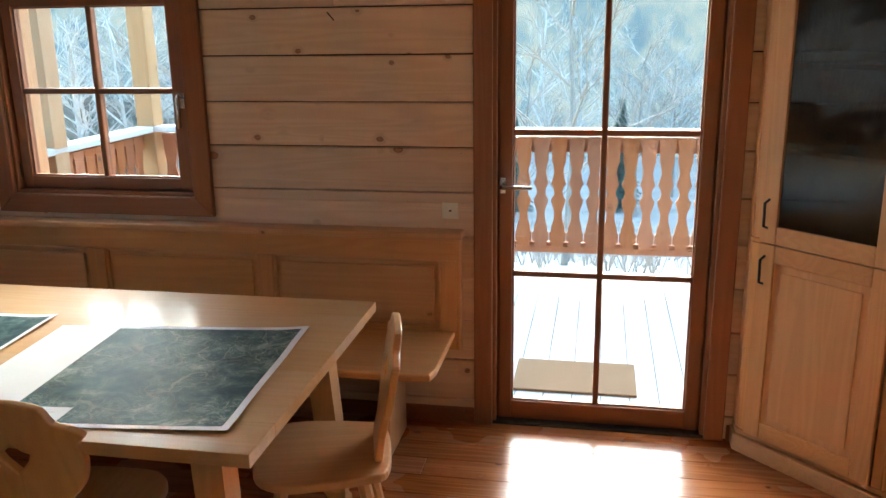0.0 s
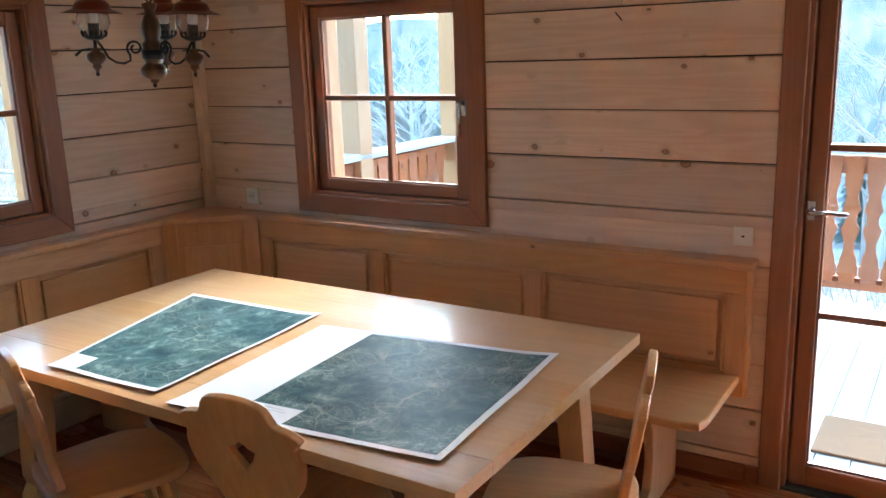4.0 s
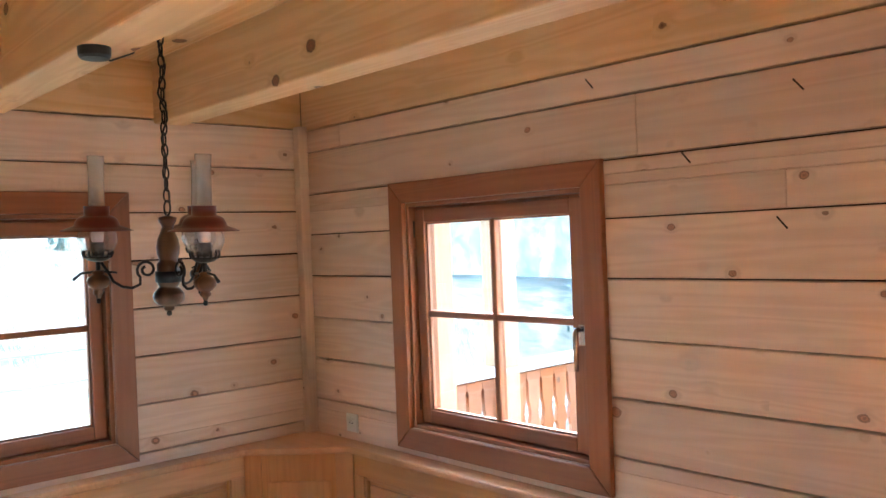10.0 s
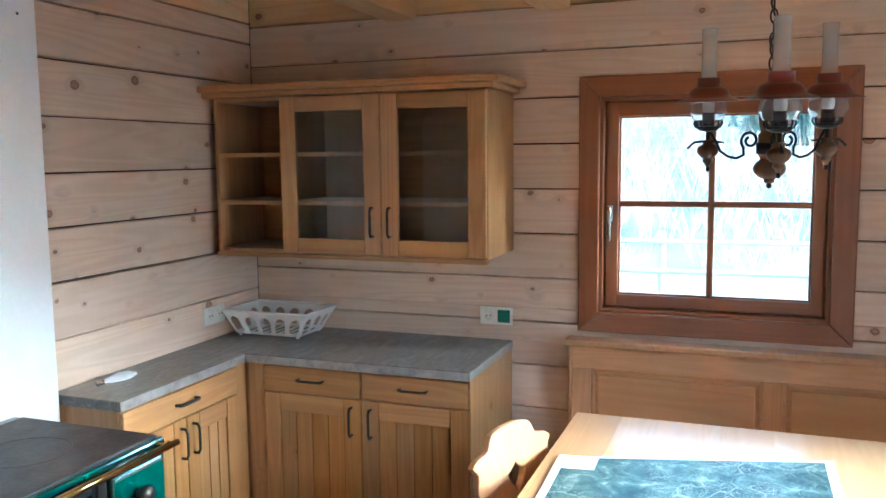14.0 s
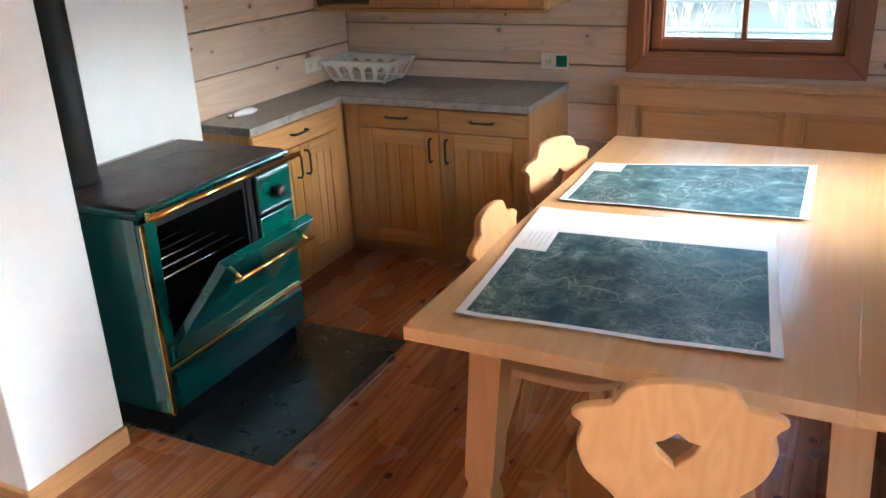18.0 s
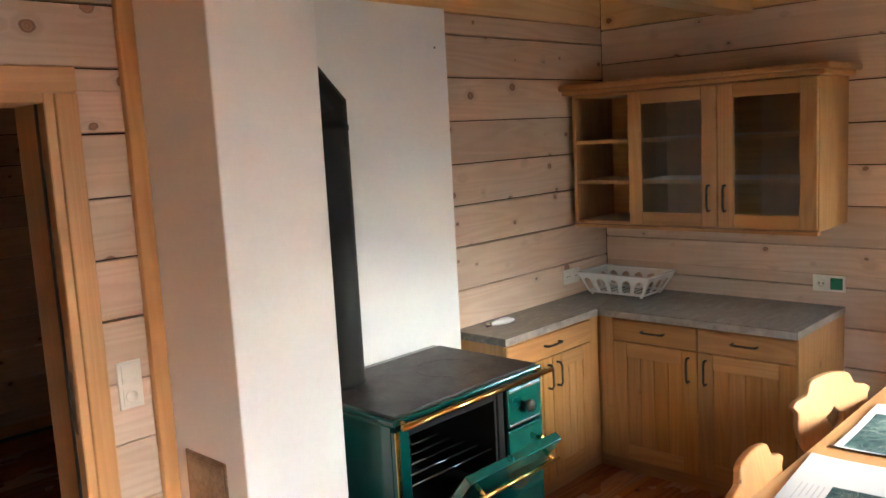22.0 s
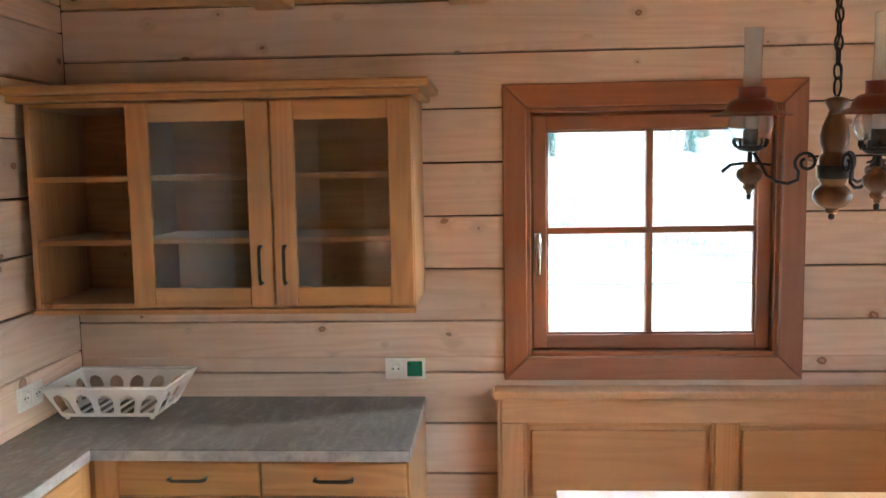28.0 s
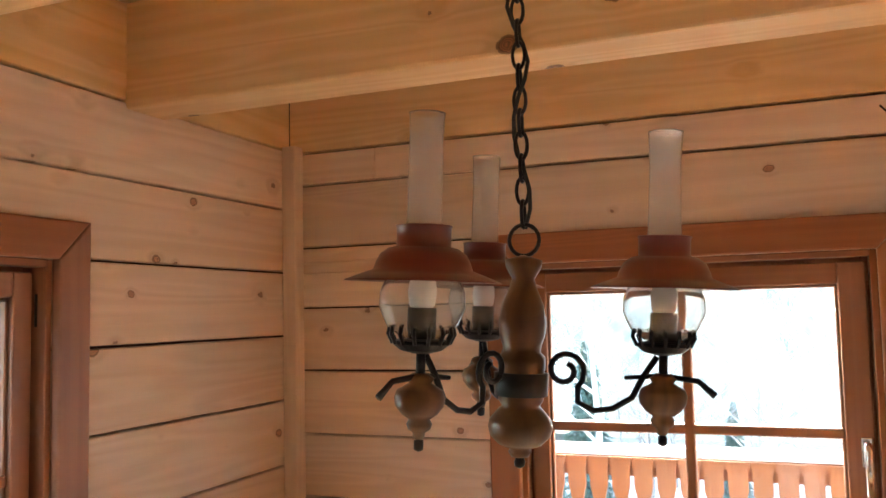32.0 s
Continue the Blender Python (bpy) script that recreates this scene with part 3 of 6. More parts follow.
part("threshold", box(HX0 + 0.035, -0.12, -0.018, HX1 - 0.035, 0.0, 0.004, 0.003), chrome, hd, "flat steel threshold strip")
LEAF = Matrix.Translation((HX1 - 0.045, 0.02, 0.006)) @ pose(0, 0, 0, 0, 0, -59)


def leaf_part(name, b, mat, parent, label=""):
    bmesh.ops.transform(b, matrix=LEAF, verts=b.verts)
    return part(name, b, mat, parent, label)


LW = 0.69
lf = leaf_part("leaf", box(-LW, -0.04, 0, 0, 0.0, 1.912, 0.004, 2), pine["z"], hd)
for a in ((-LW + 0.13, 0.95, -0.13, 1.78), (-LW + 0.13, 0.14, -0.13, 0.80)):
    for v in (-0.046, 0.0):
        leaf_part("leaf_panel", box(a[0], v, a[1], a[2], v + 0.006, a[3], 0.006), pine["z"], lf)
leaf_part("lock_plate", box(-LW - 0.0015, -0.032, 0.90, -LW + 0.001, -0.008, 1.13, 0.001), chrome, lf, "steel lock face plate")
for s, v in ((-1, -0.04), (1, 0.0)):
    hp = leaf_part("door_handle", box(-LW + 0.045, min(v, v + s * 0.008), 0.93, -LW + 0.085, max(v, v + s * 0.008), 1.11, 0.003), bronze, lf, "dark metal door handle")
    leaf_part("grip", tube([(-LW + 0.065, v, 1.04), (-LW + 0.065, v + s * 0.05, 1.04), (-LW + 0.08, v + s * 0.055, 1.04), (-LW + 0.18, v + s * 0.055, 1.04)], 0.009, 10), bronze, hp)

# post and skirting on the south wall
tagged(part("corner_trim", box(2.836, SD + 0.0005, 0, 2.892, SD + 0.035, 2.315, 0.006, 2), pine["z"]), "narrow pine post beside the chimney", "trim", kind="structure")
tagged(part("baseboard", box(2.893, SD + 0.0005, 0, HX0 - 0.065, SD + 0.02, 0.075, 0.005), pine["x"]), "pine skirting board beside the door", "baseboard", kind="structure")

# ---- chimney, stove and kitchen ----
CX0, CX1, CY = 2.445, 2.835, 0.51
soot_steel = plain("sooty_galvanised_steel", (0.30, 0.22, 0.15), 0.4, 0.7, 0.5, 7, 0.1)
ch = tagged(part("chimney", box(CX0, 0.0005, 0, CX1, CY, CEIL, 0.006, 2), plaster), "square white plastered chimney breast with two soot doors", "chimney")
for z0, z1, y0, y1, ring in ((0.455, 0.785, 0.16, 0.40, False), (0.19, 0.365, 0.14, 0.39, True)):
    f = part("soot_door_frame", box(CX1 - 0.004, y0, z0, CX1 + 0.005, y1, z1, 0.003), soot_steel, ch, "sooty steel cleaning door")
    part("soot_door", box(CX1 + 0.0052, y0 + 0.012, z0 + 0.012, CX1 + 0.010, y1 - 0.012, z1 - 0.012, 0.003), soot_steel, f)
    if ring:
        part("vent_ring", lathe([(0.012, 0), (0.026, 0), (0.026, 0.008), (0.016, 0.012), (0.012, 0.008), (0.012, 0)], 20, m=Matrix.Translation((CX1 + 0.010, (y0 + y1) / 2, (z0 + z1) / 2)) @ pose(0, 0, 0, 0, 90, 0)), black_steel, f, "round black vent knob", True)
    else:
        part("latch", box(CX1 + 0.010, y1 - 0.035, (z0 + z1) / 2 - 0.02, CX1 + 0.016, y1 - 0.022, (z0 + z1) / 2 + 0.02, 0.002), black_steel, f)
tb = tagged(part("baseboard", box(CX0 - 0.0, CY, 0, CX1 + 0.018, CY + 0.018, 0.075, 0.005), pine["x"]), "pine skirting board round the chimney", "baseboard", kind="structure")
tagged(part("baseboard", box(CX1, SD + 0.036, 0, CX1 + 0.018, CY - 0.0005, 0.075, 0.005), pine["y"]), "pine skirting board round the chimney", "baseboard", kind="structure")
fp = tagged(part("fire_panel", box(1.352, 0.0005, 0, CX0, 0.055, 2.318, 0.002), plaster), "white fireproof wall panel behind the stove", "panel")
for px, pz in ((1.426, 2.147),):
    part("screw", lathe([(0, 0.0), (0.005, 0.0), (0.004, 0.002), (0, 0.0025)], 12, m=Matrix.Translation((px, 0.055, pz)) @ pose(0, 0, 0, -90, 0, 0)), bronze, fp, "small dark screw head")
tagged(part("hearth_plate", box(1.42, 0.12, 0.0005, 2.36, 1.075, 0.004, 0.001), slate_plate), "dark steel hearth plate under the stove", "hearth")

SX0, SX1, SY0, SY1, SZ = 1.565, 2.365, 0.08, 0.67, 0.845
st = thing("kitchen_stove", (SX0 + SX1) / 2, (SY0 + SY1) / 2, 0.004, "dark green enamelled wood-burning kitchen range with brass rails, oven open", "stove")
OX, OY = (SX0 + SX1) / 2, (SY0 + SY1) / 2


def sbox(name, x0, y0, z0, x1, y1, z1, mat, parent, bevel=0.003, label=""):
    """A box of the stove, in room coordinates."""
    loc = (OX, OY, 0.004)
    return part(name, box(x0 - loc[0], y0 - loc[1], z0 - loc[2], x1 - loc[0], y1 - loc[1], z1 - loc[2], bevel, 2), mat, parent, label)


sbox("plinth", SX0 + 0.03, SY0 + 0.02, 0.004, SX1 - 0.012, SY1 - 0.035, 0.10, black_steel, st)
sbox("side_panel", SX0, SY0, 0.10, SX0 + 0.02, SY1 - 0.02, 0.815, green, st)
sbox("side_panel", SX1 - 0.02, SY0, 0.10, SX1, SY1 - 0.02, 0.815, green, st)
sbox("back_panel", SX0 + 0.02, SY0, 0.10, SX1 - 0.02, SY0 + 0.02, 0.815, black_steel, st)
OVX0, OVX1, OVZ0, OVZ1 = 1.83, 2.30, 0.365, 0.765
sbox("front_frame", SX0, SY1 - 0.02, 0.10, OVX0 - 0.25 + 0.0, SY1, 0.815, green, st)
fr = bmesh.new()
for a in ((SX0 + 0.015, 0.105, SX1, OVZ0), (OVX1, OVZ0, SX1, 0.80), (SX0 + 0.015, OVZ1 + 0.03, OVX1, 0.80)):
    box(a[0] - OX, SY1 - 0.02 - OY, a[1] - 0.004, a[2] - OX, SY1 - OY, a[3] - 0.004, 0.002, bm=fr)
part("front_panel", fr, green, st)
sbox("oven_surround", OVX0 - 0.034, SY1 - 0.03, OVZ0, OVX0, SY1 - 0.004, OVZ1 + 0.03, black_steel, st)
for nm, a in (("oven_side", (OVX0, SY0 + 0.1, OVZ0 - 0.01, OVX0 + 0.012, SY1 - 0.012, OVZ1 + 0.03)), ("oven_side", (OVX1 - 0.012, SY0 + 0.1, OVZ0 - 0.01, OVX1, SY1 - 0.012, OVZ1 + 0.03)), ("oven_floor", (OVX0 + 0.0122, SY0 + 0.1152, OVZ0 - 0.01, OVX1 - 0.0122, SY1 - 0.012, OVZ0 + 0.004)), ("oven_roof", (OVX0 + 0.0122, SY0 + 0.1152, OVZ1, OVX1 - 0.0122, SY1 - 0.012, OVZ1 + 0.03)), ("oven_back", (OVX0 + 0.0122, SY0 + 0.1, OVZ0 - 0.01, OVX1 - 0.0122, SY0 + 0.115, OVZ1 + 0.03))):
    sbox(nm, *a, black_steel, st, 0.003, "black sheet steel inside the oven")
for k in range(6):
    yy = SY0 + 0.2 + 0.07 * k
    part("oven_rack_bar", tube([(OVX0 + 0.01 - OX, yy - OY, 0.565), (OVX1 - 0.01 - OX, yy - OY, 0.565)], 0.004, 6), chrome, st, "steel oven rack bar", True)
sbox("oven_tray", OVX0 + 0.02, SY0 + 0.18, 0.44, OVX1 - 0.02, SY1 - 0.06, 0.45, black_steel, st)
# fire door, ash door, drawer
fd = sbox("fire_door", SX0 + 0.025, SY1 + 0.0005, 0.645, OVX0 - 0.036, SY1 + 0.016, 0.795, green, st, 0.006)
part("knob", lathe([(0.0, 0), (0.012, 0), (0.012, 0.02), (0.024, 0.024), (0.026, 0.034), (0.02, 0.044), (0.0, 0.046)], 20, m=Matrix.Translation(((SX0 + OVX0) / 2 - 0.0 - OX, SY1 + 0.016 - OY, 0.715)) @ pose(0, 0, 0, -90, 0, 0)), bronze, fd, "round dark draught knob", True)
for zz in (0.652, 0.785):
    sbox("chrome_strip", SX0 + 0.03, SY1 + 0.0162, zz - 0.005, OVX0 - 0.042, SY1 + 0.020, zz + 0.005, chrome, st, 0.0015)
ad = sbox("ash_door", SX0 + 0.025, SY1 + 0.0005, 0.375, OVX0 - 0.036, SY1 + 0.016, 0.632, green, st, 0.006)
for z in (0.47, 0.56):
    part("knob", lathe([(0.0, 0), (0.007, 0), (0.007, 0.018), (0.013, 0.022), (0.013, 0.03), (0.0, 0.034)], 14, m=Matrix.Translation((SX0 + 0.055 - OX, SY1 + 0.016 - OY, z)) @ pose(0, 0, 0, -90, 0, 0)), brass, ad, "small brass knob", True)
dr = sbox("wood_drawer", SX0 + 0.025, SY1 + 0.0005, 0.115, SX1 - 0.035, SY1 + 0.014, 0.255, green, st, 0.006)
sbox("brass_strip", SX0 + 0.012, SY1 + 0.001, 0.268, SX1 - 0.012, SY1 + 0.014, 0.284, brass, st, 0.004)
sbox("lower_panel", SX0 + 0.19, SY1 + 0.0005, 0.296, SX1 - 0.035, SY1 + 0.010, 0.356, green, st, 0.004)
sbox("brass_strip", SX1 - 0.016, SY1 - 0.001, 0.10, SX1 + 0.002, SY1 + 0.006, 0.80, brass, st, 0.003)
# open oven door, hinged at its foot
DM = Matrix.Translation((-OX, -OY, -0.004)) @ Matrix.Translation(((OVX0 + OVX1) / 2, SY1 + 0.004, OVZ0 + 0.004)) @ pose(0, 0, 0, -38, 0, 0)
hw, hh = (OVX1 - OVX0) / 2 + 0.01, 0.41
od = part("oven_door", box(-hw, -0.004, 0, hw, 0.030, hh, 0.004, 2, m=DM), green, st, "open oven door with a bright inner plate")
part("inner_plate", box(-hw + 0.03, -0.008, 0.03, hw - 0.03, -0.0035, hh - 0.03, 0.003, m=DM), chrome, od, "scratched steel inner plate")
part("oven_handle", tube([DM @ Vector((-hw + 0.03, 0.07, hh - 0.045)), DM @ Vector((hw - 0.03, 0.07, hh - 0.045))], 0.009, 12), brass, od, "brass handle bar", True)
for s in (-1, 1):
    part("handle_post", tube([DM @ Vector((s * (hw - 0.06), 0.03, hh - 0.045)), DM @ Vector((s * (hw - 0.06), 0.072, hh - 0.045))], 0.008, 10), brass, od, "", True)
# hob
rim = sbox("hob_rim", SX0 - 0.004, SY0 - 0.004, 0.815, SX1 + 0.004, SY1 + 0.006, 0.842, green, st, 0.008)
hob = sbox("hob_plate", SX0 + 0.012, SY0 + 0.05, 0.838, SX1 - 0.010, SY1 - 0.012, 0.850, iron_top, st, 0.004)
part("hob_ring", lathe([(0.121, 0), (0.122, 0.0008), (0.123, 0.0009), (0.124, 0.0008), (0.125, 0)], 40, m=Matrix.Translation((-0.14, 0.03, 0.846))), iron_top, hob, "round hob ring", True)
part("front_rail", tube([(SX0 - 0.01 - OX, SY1 + 0.045 - OY, 0.822), (SX1 + 0.004 - OX, SY1 + 0.045 - OY, 0.822)], 0.011, 14), brass, st, "polished brass rail", True)
for x in (SX0 + 0.03, SX1 - 0.03):
    part("rail_bracket", lathe([(0.0, 0), (0.014, 0), (0.009, 0.01), (0.009, 0.035), (0.016, 0.042), (0.0, 0.056)], 14, m=Matrix.Translation((x - OX, SY1 - OY, 0.822)) @ pose(0, 0, 0, -90, 0, 0)), brass, st, "", True)

# stovepipe with a mitred bend into the chimney
PX, PY, PR = 2.205, 0.235, 0.076
sp = thing("stovepipe", PX, PY, 0.85, "matt black stovepipe with a bend into the chimney", "pipe")
part("pipe", lathe([(PR + 0.004, 0), (PR + 0.004, 0.02), (PR, 0.022), (PR, 0.95), (PR + 0.003, 0.952), (PR + 0.003, 0.97), (PR, 0.972), (PR, 0.99)], 28), black_steel, sp, "", True)
b = bmesh.new()
rings = []
for c, n in (((0, 0, 0.985), 0), ((0, 0, 1.035), 22.5), ((0.125, 0, 1.16), 67.5), ((0.242, 0, 1.16), 90)):
    mm = Matrix.Translation(c) @ pose(0, 0, 0, 0, n, 0)
    rings.append([b.verts.new(mm @ Vector((PR / math.cos(radians(n % 45)) * math.cos(2 * math.pi * i / 28), PR * math.sin(2 * math.pi * i / 28), 0))) for i in range(28)])
for lo, hi in zip(rings, rings[1:]):
    for i in range(28):
        b.faces.new((lo[i], lo[(i + 1) % 28], hi[(i + 1) % 28], hi[i]))
part("elbow", b, black_steel, sp, "segmented black pipe bend")

# base cabinets
CT = 0.85
lt = Tree("grey_stone_laminate")
pp = lt.place(False)
na, nb = lt.noise(lt.vec("MULTIPLY", pp, (3.0, 9.0, 9.0)), 2.2, 6.0, 0.65, 1.2), lt.noise(pp, 55.0, 3.0, 0.6)
lc = lt.ramp(lt.math("ADD", lt.math("MULTIPLY", na, 0.75), lt.math("MULTIPLY", nb, 0.3)), [(0.32, (0.085, 0.075, 0.068)), (0.52, (0.16, 0.145, 0.13)), (0.7, (0.27, 0.25, 0.23))])
lt.bump(nb, 0.15, 0.001)
laminate = lt.out(Base_Color=lc, Roughness=0.30)
wk = slab([(0.001, 0.001), (1.345, 0.001), (1.345, 0.315), (0.60, 0.315), (0.60, 1.318), (0.001, 1.318)], 0.038, Matrix.Translation((0, 0, CT - 0.038)), 0.004)
wt_ob = tagged(part("worktop", wk, laminate), "grey stone-look laminate worktop in an L round the corner", "worktop")
edge_lam = plain("pale_grey_laminate_edge", (0.34, 0.32, 0.31), 0.4, 0, 0.35, 14)
part("edge_band", box(0.6004, 0.3160, CT - 0.036, 0.602, 1.3165, CT - 0.003, 0.0005), edge_lam, wt_ob, "pale grey front edge")
part("edge_band", box(0.6005, 0.3154, CT - 0.036, 1.3445, 0.317, CT - 0.003, 0.0005), edge_lam, wt_ob, "pale grey front edge")
part("edge_band", box(0.002, 1.3184, CT - 0.036, 0.6, 1.320, CT - 0.003, 0.0005), edge_lam, wt_ob, "pale grey end edge")


def pull(parent, x, y, z, axis, out, length=0.115):
    """A dark bowed bar handle. axis: the way it runs; out: the way it stands off."""
    a, o = Vector(axis), Vector(out)
    c = Vector((x, y, z))
    pts = [c - a * length / 2, c - a * length / 2 + o * 0.022, c - a * length * 0.36 + o * 0.03, c + a * length * 0.36 + o * 0.03, c + a * length / 2 + o * 0.022, c + a * length / 2]
    return part("handle", tube(pts, [0.006, 0.006, 0.0055, 0.0055, 0.006, 0.006], 8), bronze, parent, "dark bowed metal handle", True)


def front(name, parent, face, u0, u1, z0, z1, kind, handle=None):
    """A cabinet front on the plane face = (axis, value); kind: drawer, plank door or glass door."""
    axis, v = face

    def bx(a, z_a, c, z_b, d0, d1, bevel=0.003):
        return box(v + d0, a, z_a, v + d1, c, z_b, bevel, 2) if axis == "x" else box(a, v + d0, z_a, c, v + d1, z_b, bevel, 2)

    run = "y" if axis == "x" else "x"
    if kind == "drawer":
        ob = part(name, bx(u0, z0, u1, z1, 0.0005, 0.02, 0.005), kitchen_pine[run], parent)
    else:
        fw = 0.075
        if kind == "plank":
            ob = part(name, bx(u0 + fw - 0.01, z0 + fw - 0.01, u1 - fw + 0.01, z1 - fw + 0.01, 0.0005, 0.008), kitchen_pine["z"], parent)
            n = max(2, round((u1 - u0 - 2 * fw) / 0.07))
            s = (u1 - u0 - 2 * fw) / n
            for i in range(n):
                part("panel_slat", bx(u0 + fw + i * s + 0.002, z0 + fw, u0 + fw + (i + 1) * s - 0.002, z1 - fw, 0.0082, 0.015, 0.004), kitchen_pine["z"], ob)
        else:
            ob = part(name, bx(u0 + fw - 0.012, z0 + fw - 0.012, u1 - fw + 0.012, z1 - fw + 0.012, 0.008, 0.012, 0), cab_glass if kind == "glass" else wavy_glass, parent, "clear glass pane")
        part("stile", bx(u0, z0, u0 + fw, z1, 0.0005, 0.02, 0.004), kitchen_pine["z"], ob, "pine door stile")
        part("stile", bx(u1 - fw, z0, u1, z1, 0.0005, 0.02, 0.004), kitchen_pine["z"], ob, "pine door stile")
        part("rail", bx(u0 + fw, z0, u1 - fw, z0 + fw, 0.0005, 0.0195, 0.004), kitchen_pine[run], ob, "pine door rail")
        part("rail", bx(u0 + fw, z1 - fw, u1 - fw, z1, 0.0005, 0.0195, 0.004), kitchen_pine[run], ob, "pine door rail")
    if handle:
        out = (1, 0, 0) if axis == "x" else (0, 1, 0)
        u, z, up = handle
        pull(ob, *((v + 0.02, u) if axis == "x" else (u, v + 0.02)), z, (0, 0, 1) if up else ((0, 1, 0) if axis == "x" else (1, 0, 0)), out)
    return ob


bw = thing("base_cabinet", 0, 0, 0, "pine base cabinet with two drawers over two slatted doors", "cabinet", "base cabinets")
part("carcass", box(0.002, 0.002, 0.075, 0.565, 1.312, CT - 0.0385, 0.003), kitchen_pine["z"], bw)
part("plinth", box(0.002, 0.002, 0, 0.55, 1.305, 0.075, 0.002), kitchen_pine["y"], bw)
part("end_panel", box(0.002, 1.3125, 0.0, 0.585, 1.316, CT - 0.0385, 0.001), kitchen_pine["z"], bw)
part("corner_stile", box(0.5655, 0.317, 0.075, 0.580, 0.392, CT - 0.0395, 0.002), kitchen_pine["z"], bw)
FX = ("x", 0.5655)
front("drawer", bw, FX, 0.395, 0.845, 0.695, CT - 0.045, "drawer", (0.62, 0.755, False))
front("drawer", bw, FX, 0.850, 1.308, 0.695, CT - 0.045, "drawer", (1.08, 0.755, False))
front("door", bw, FX, 0.395, 0.845, 0.08, 0.690, "plank", (0.805, 0.60, True))
front("door", bw, FX, 0.850, 1.308, 0.08, 0.690, "plank", (0.892, 0.60, True))
bs = thing("base_cabinet", 0.6, 0, 0, "shallow pine base cabinet with drawer and doors beside the stove", "cabinet", "base cabinets")
sh = Matrix.Translation((-0.6, 0, 0))


def shallow(name, b, mat):
    bmesh.ops.transform(b, matrix=sh, verts=b.verts)
    return part(name, b, mat, bs)


shallow("carcass", box(0.566, 0.002, 0.075, 1.335, 0.295, CT - 0.0385, 0.003), kitchen_pine["z"])
shallow("plinth", box(0.552, 0.002, 0, 1.33, 0.285, 0.075, 0.002), kitchen_pine["x"])
FY = ("y", 0.2955)
front("drawer", bs, FY, 0.065, 0.732, 0.695, CT - 0.045, "drawer", (0.40, 0.755, False))
front("door", bs, FY, 0.065, 0.396, 0.08, 0.690, "plank", (0.362, 0.60, True))
front("door", bs, FY, 0.400, 0.732, 0.08, 0.690, "plank", (0.434, 0.60, True))

# wall cabinet
uc = thing("wall_cabinet", 0, 0.045, 1.254, "pine wall cabinet with open shelves and two glass doors", "cabinet")
UY, UZ = 0.045, 1.254


def ub(x0, y0, z0, x1, y1, z1, bevel=0.003):
    return box(x0, y0 - UY, z0 - UZ, x1, y1 - UY, z1 - UZ, bevel, 2)


U1, UD = 1.325, 0.375
for y0 in (0.045, 0.385, U1 - 0.018):
    part("side_panel", ub(0.002, y0, 1.254, UD, y0 + 0.018, 1.935), kitchen_pine["z"], uc)
part("bottom_panel", ub(0.003, 0.0635, 1.2545, UD - 0.001, U1 - 0.0185, 1.272), kitchen_pine["y"], uc)
part("top_panel", ub(0.003, 0.0635, 1.917, UD - 0.001, U1 - 0.0185, 1.9345), kitchen_pine["y"], uc)
part("back_panel", ub(0.002, 0.0635, 1.2725, 0.010, U1 - 0.0185, 1.9165, 0), kitchen_pine["y"], uc)
for z in (1.475, 1.685):
    part("shelf", ub(0.0105, 0.0635, z - 0.009, UD - 0.004, 0.3845, z + 0.009), kitchen_pine["y"], uc)
    part("shelf", ub(0.0105, 0.4035, z - 0.009, UD - 0.03, U1 - 0.0185, z + 0.009), kitchen_pine["y"], uc)
crn = ub(0.002, 0.005, 1.9355, UD + 0.035, U1 + 0.03, 1.960, 0.006)
join(crn, ub(0.002, -0.0 + 0.002, 1.958, UD + 0.065, U1 + 0.06, 1.988, 0.010))
part("cornice", crn, kitchen_pine["y"], uc, "moulded pine cornice")
part("light_rail", ub(UD - 0.02, 0.045, 1.236, UD + 0.018, U1, 1.2535, 0.004), kitchen_pine["y"], uc)
FU = ("x", UD)
for a, bnd, hu in ((0.392, 0.862, 0.825), (0.868, 1.322, 0.905)):
    ob = part("door", ub(UD + 0.007, a + 0.062, 1.262 + 0.062, UD + 0.011, bnd - 0.062, 1.928 - 0.062, 0), cab_glass, uc, "clear glass pane")
    for y0, y1 in ((a, a + 0.075), (bnd - 0.075, bnd)):
        part("stile", ub(UD + 0.0005, y0, 1.262, UD + 0.02, y1, 1.928, 0.004), kitchen_pine["z"], ob, "pine door stile")
    for z0, z1 in ((1.262, 1.325), (1.865, 1.928)):
        part("rail", ub(UD + 0.0005, a + 0.075, z0, UD + 0.0195, bnd - 0.075, z1, 0.004), kitchen_pine["y"], ob, "pine door rail")
    pull(ob, UD + 0.02, hu - UY, 1.40 - UZ, (0, 0, 1), (1, 0, 0), 0.12)

# ---- corner bench ----
bench = thing("corner_bench", 0, 0, 0, "pine corner bench with panelled back along two walls", "bench")
BN, BW = 3.462, 0.062
SEAT = 0.45


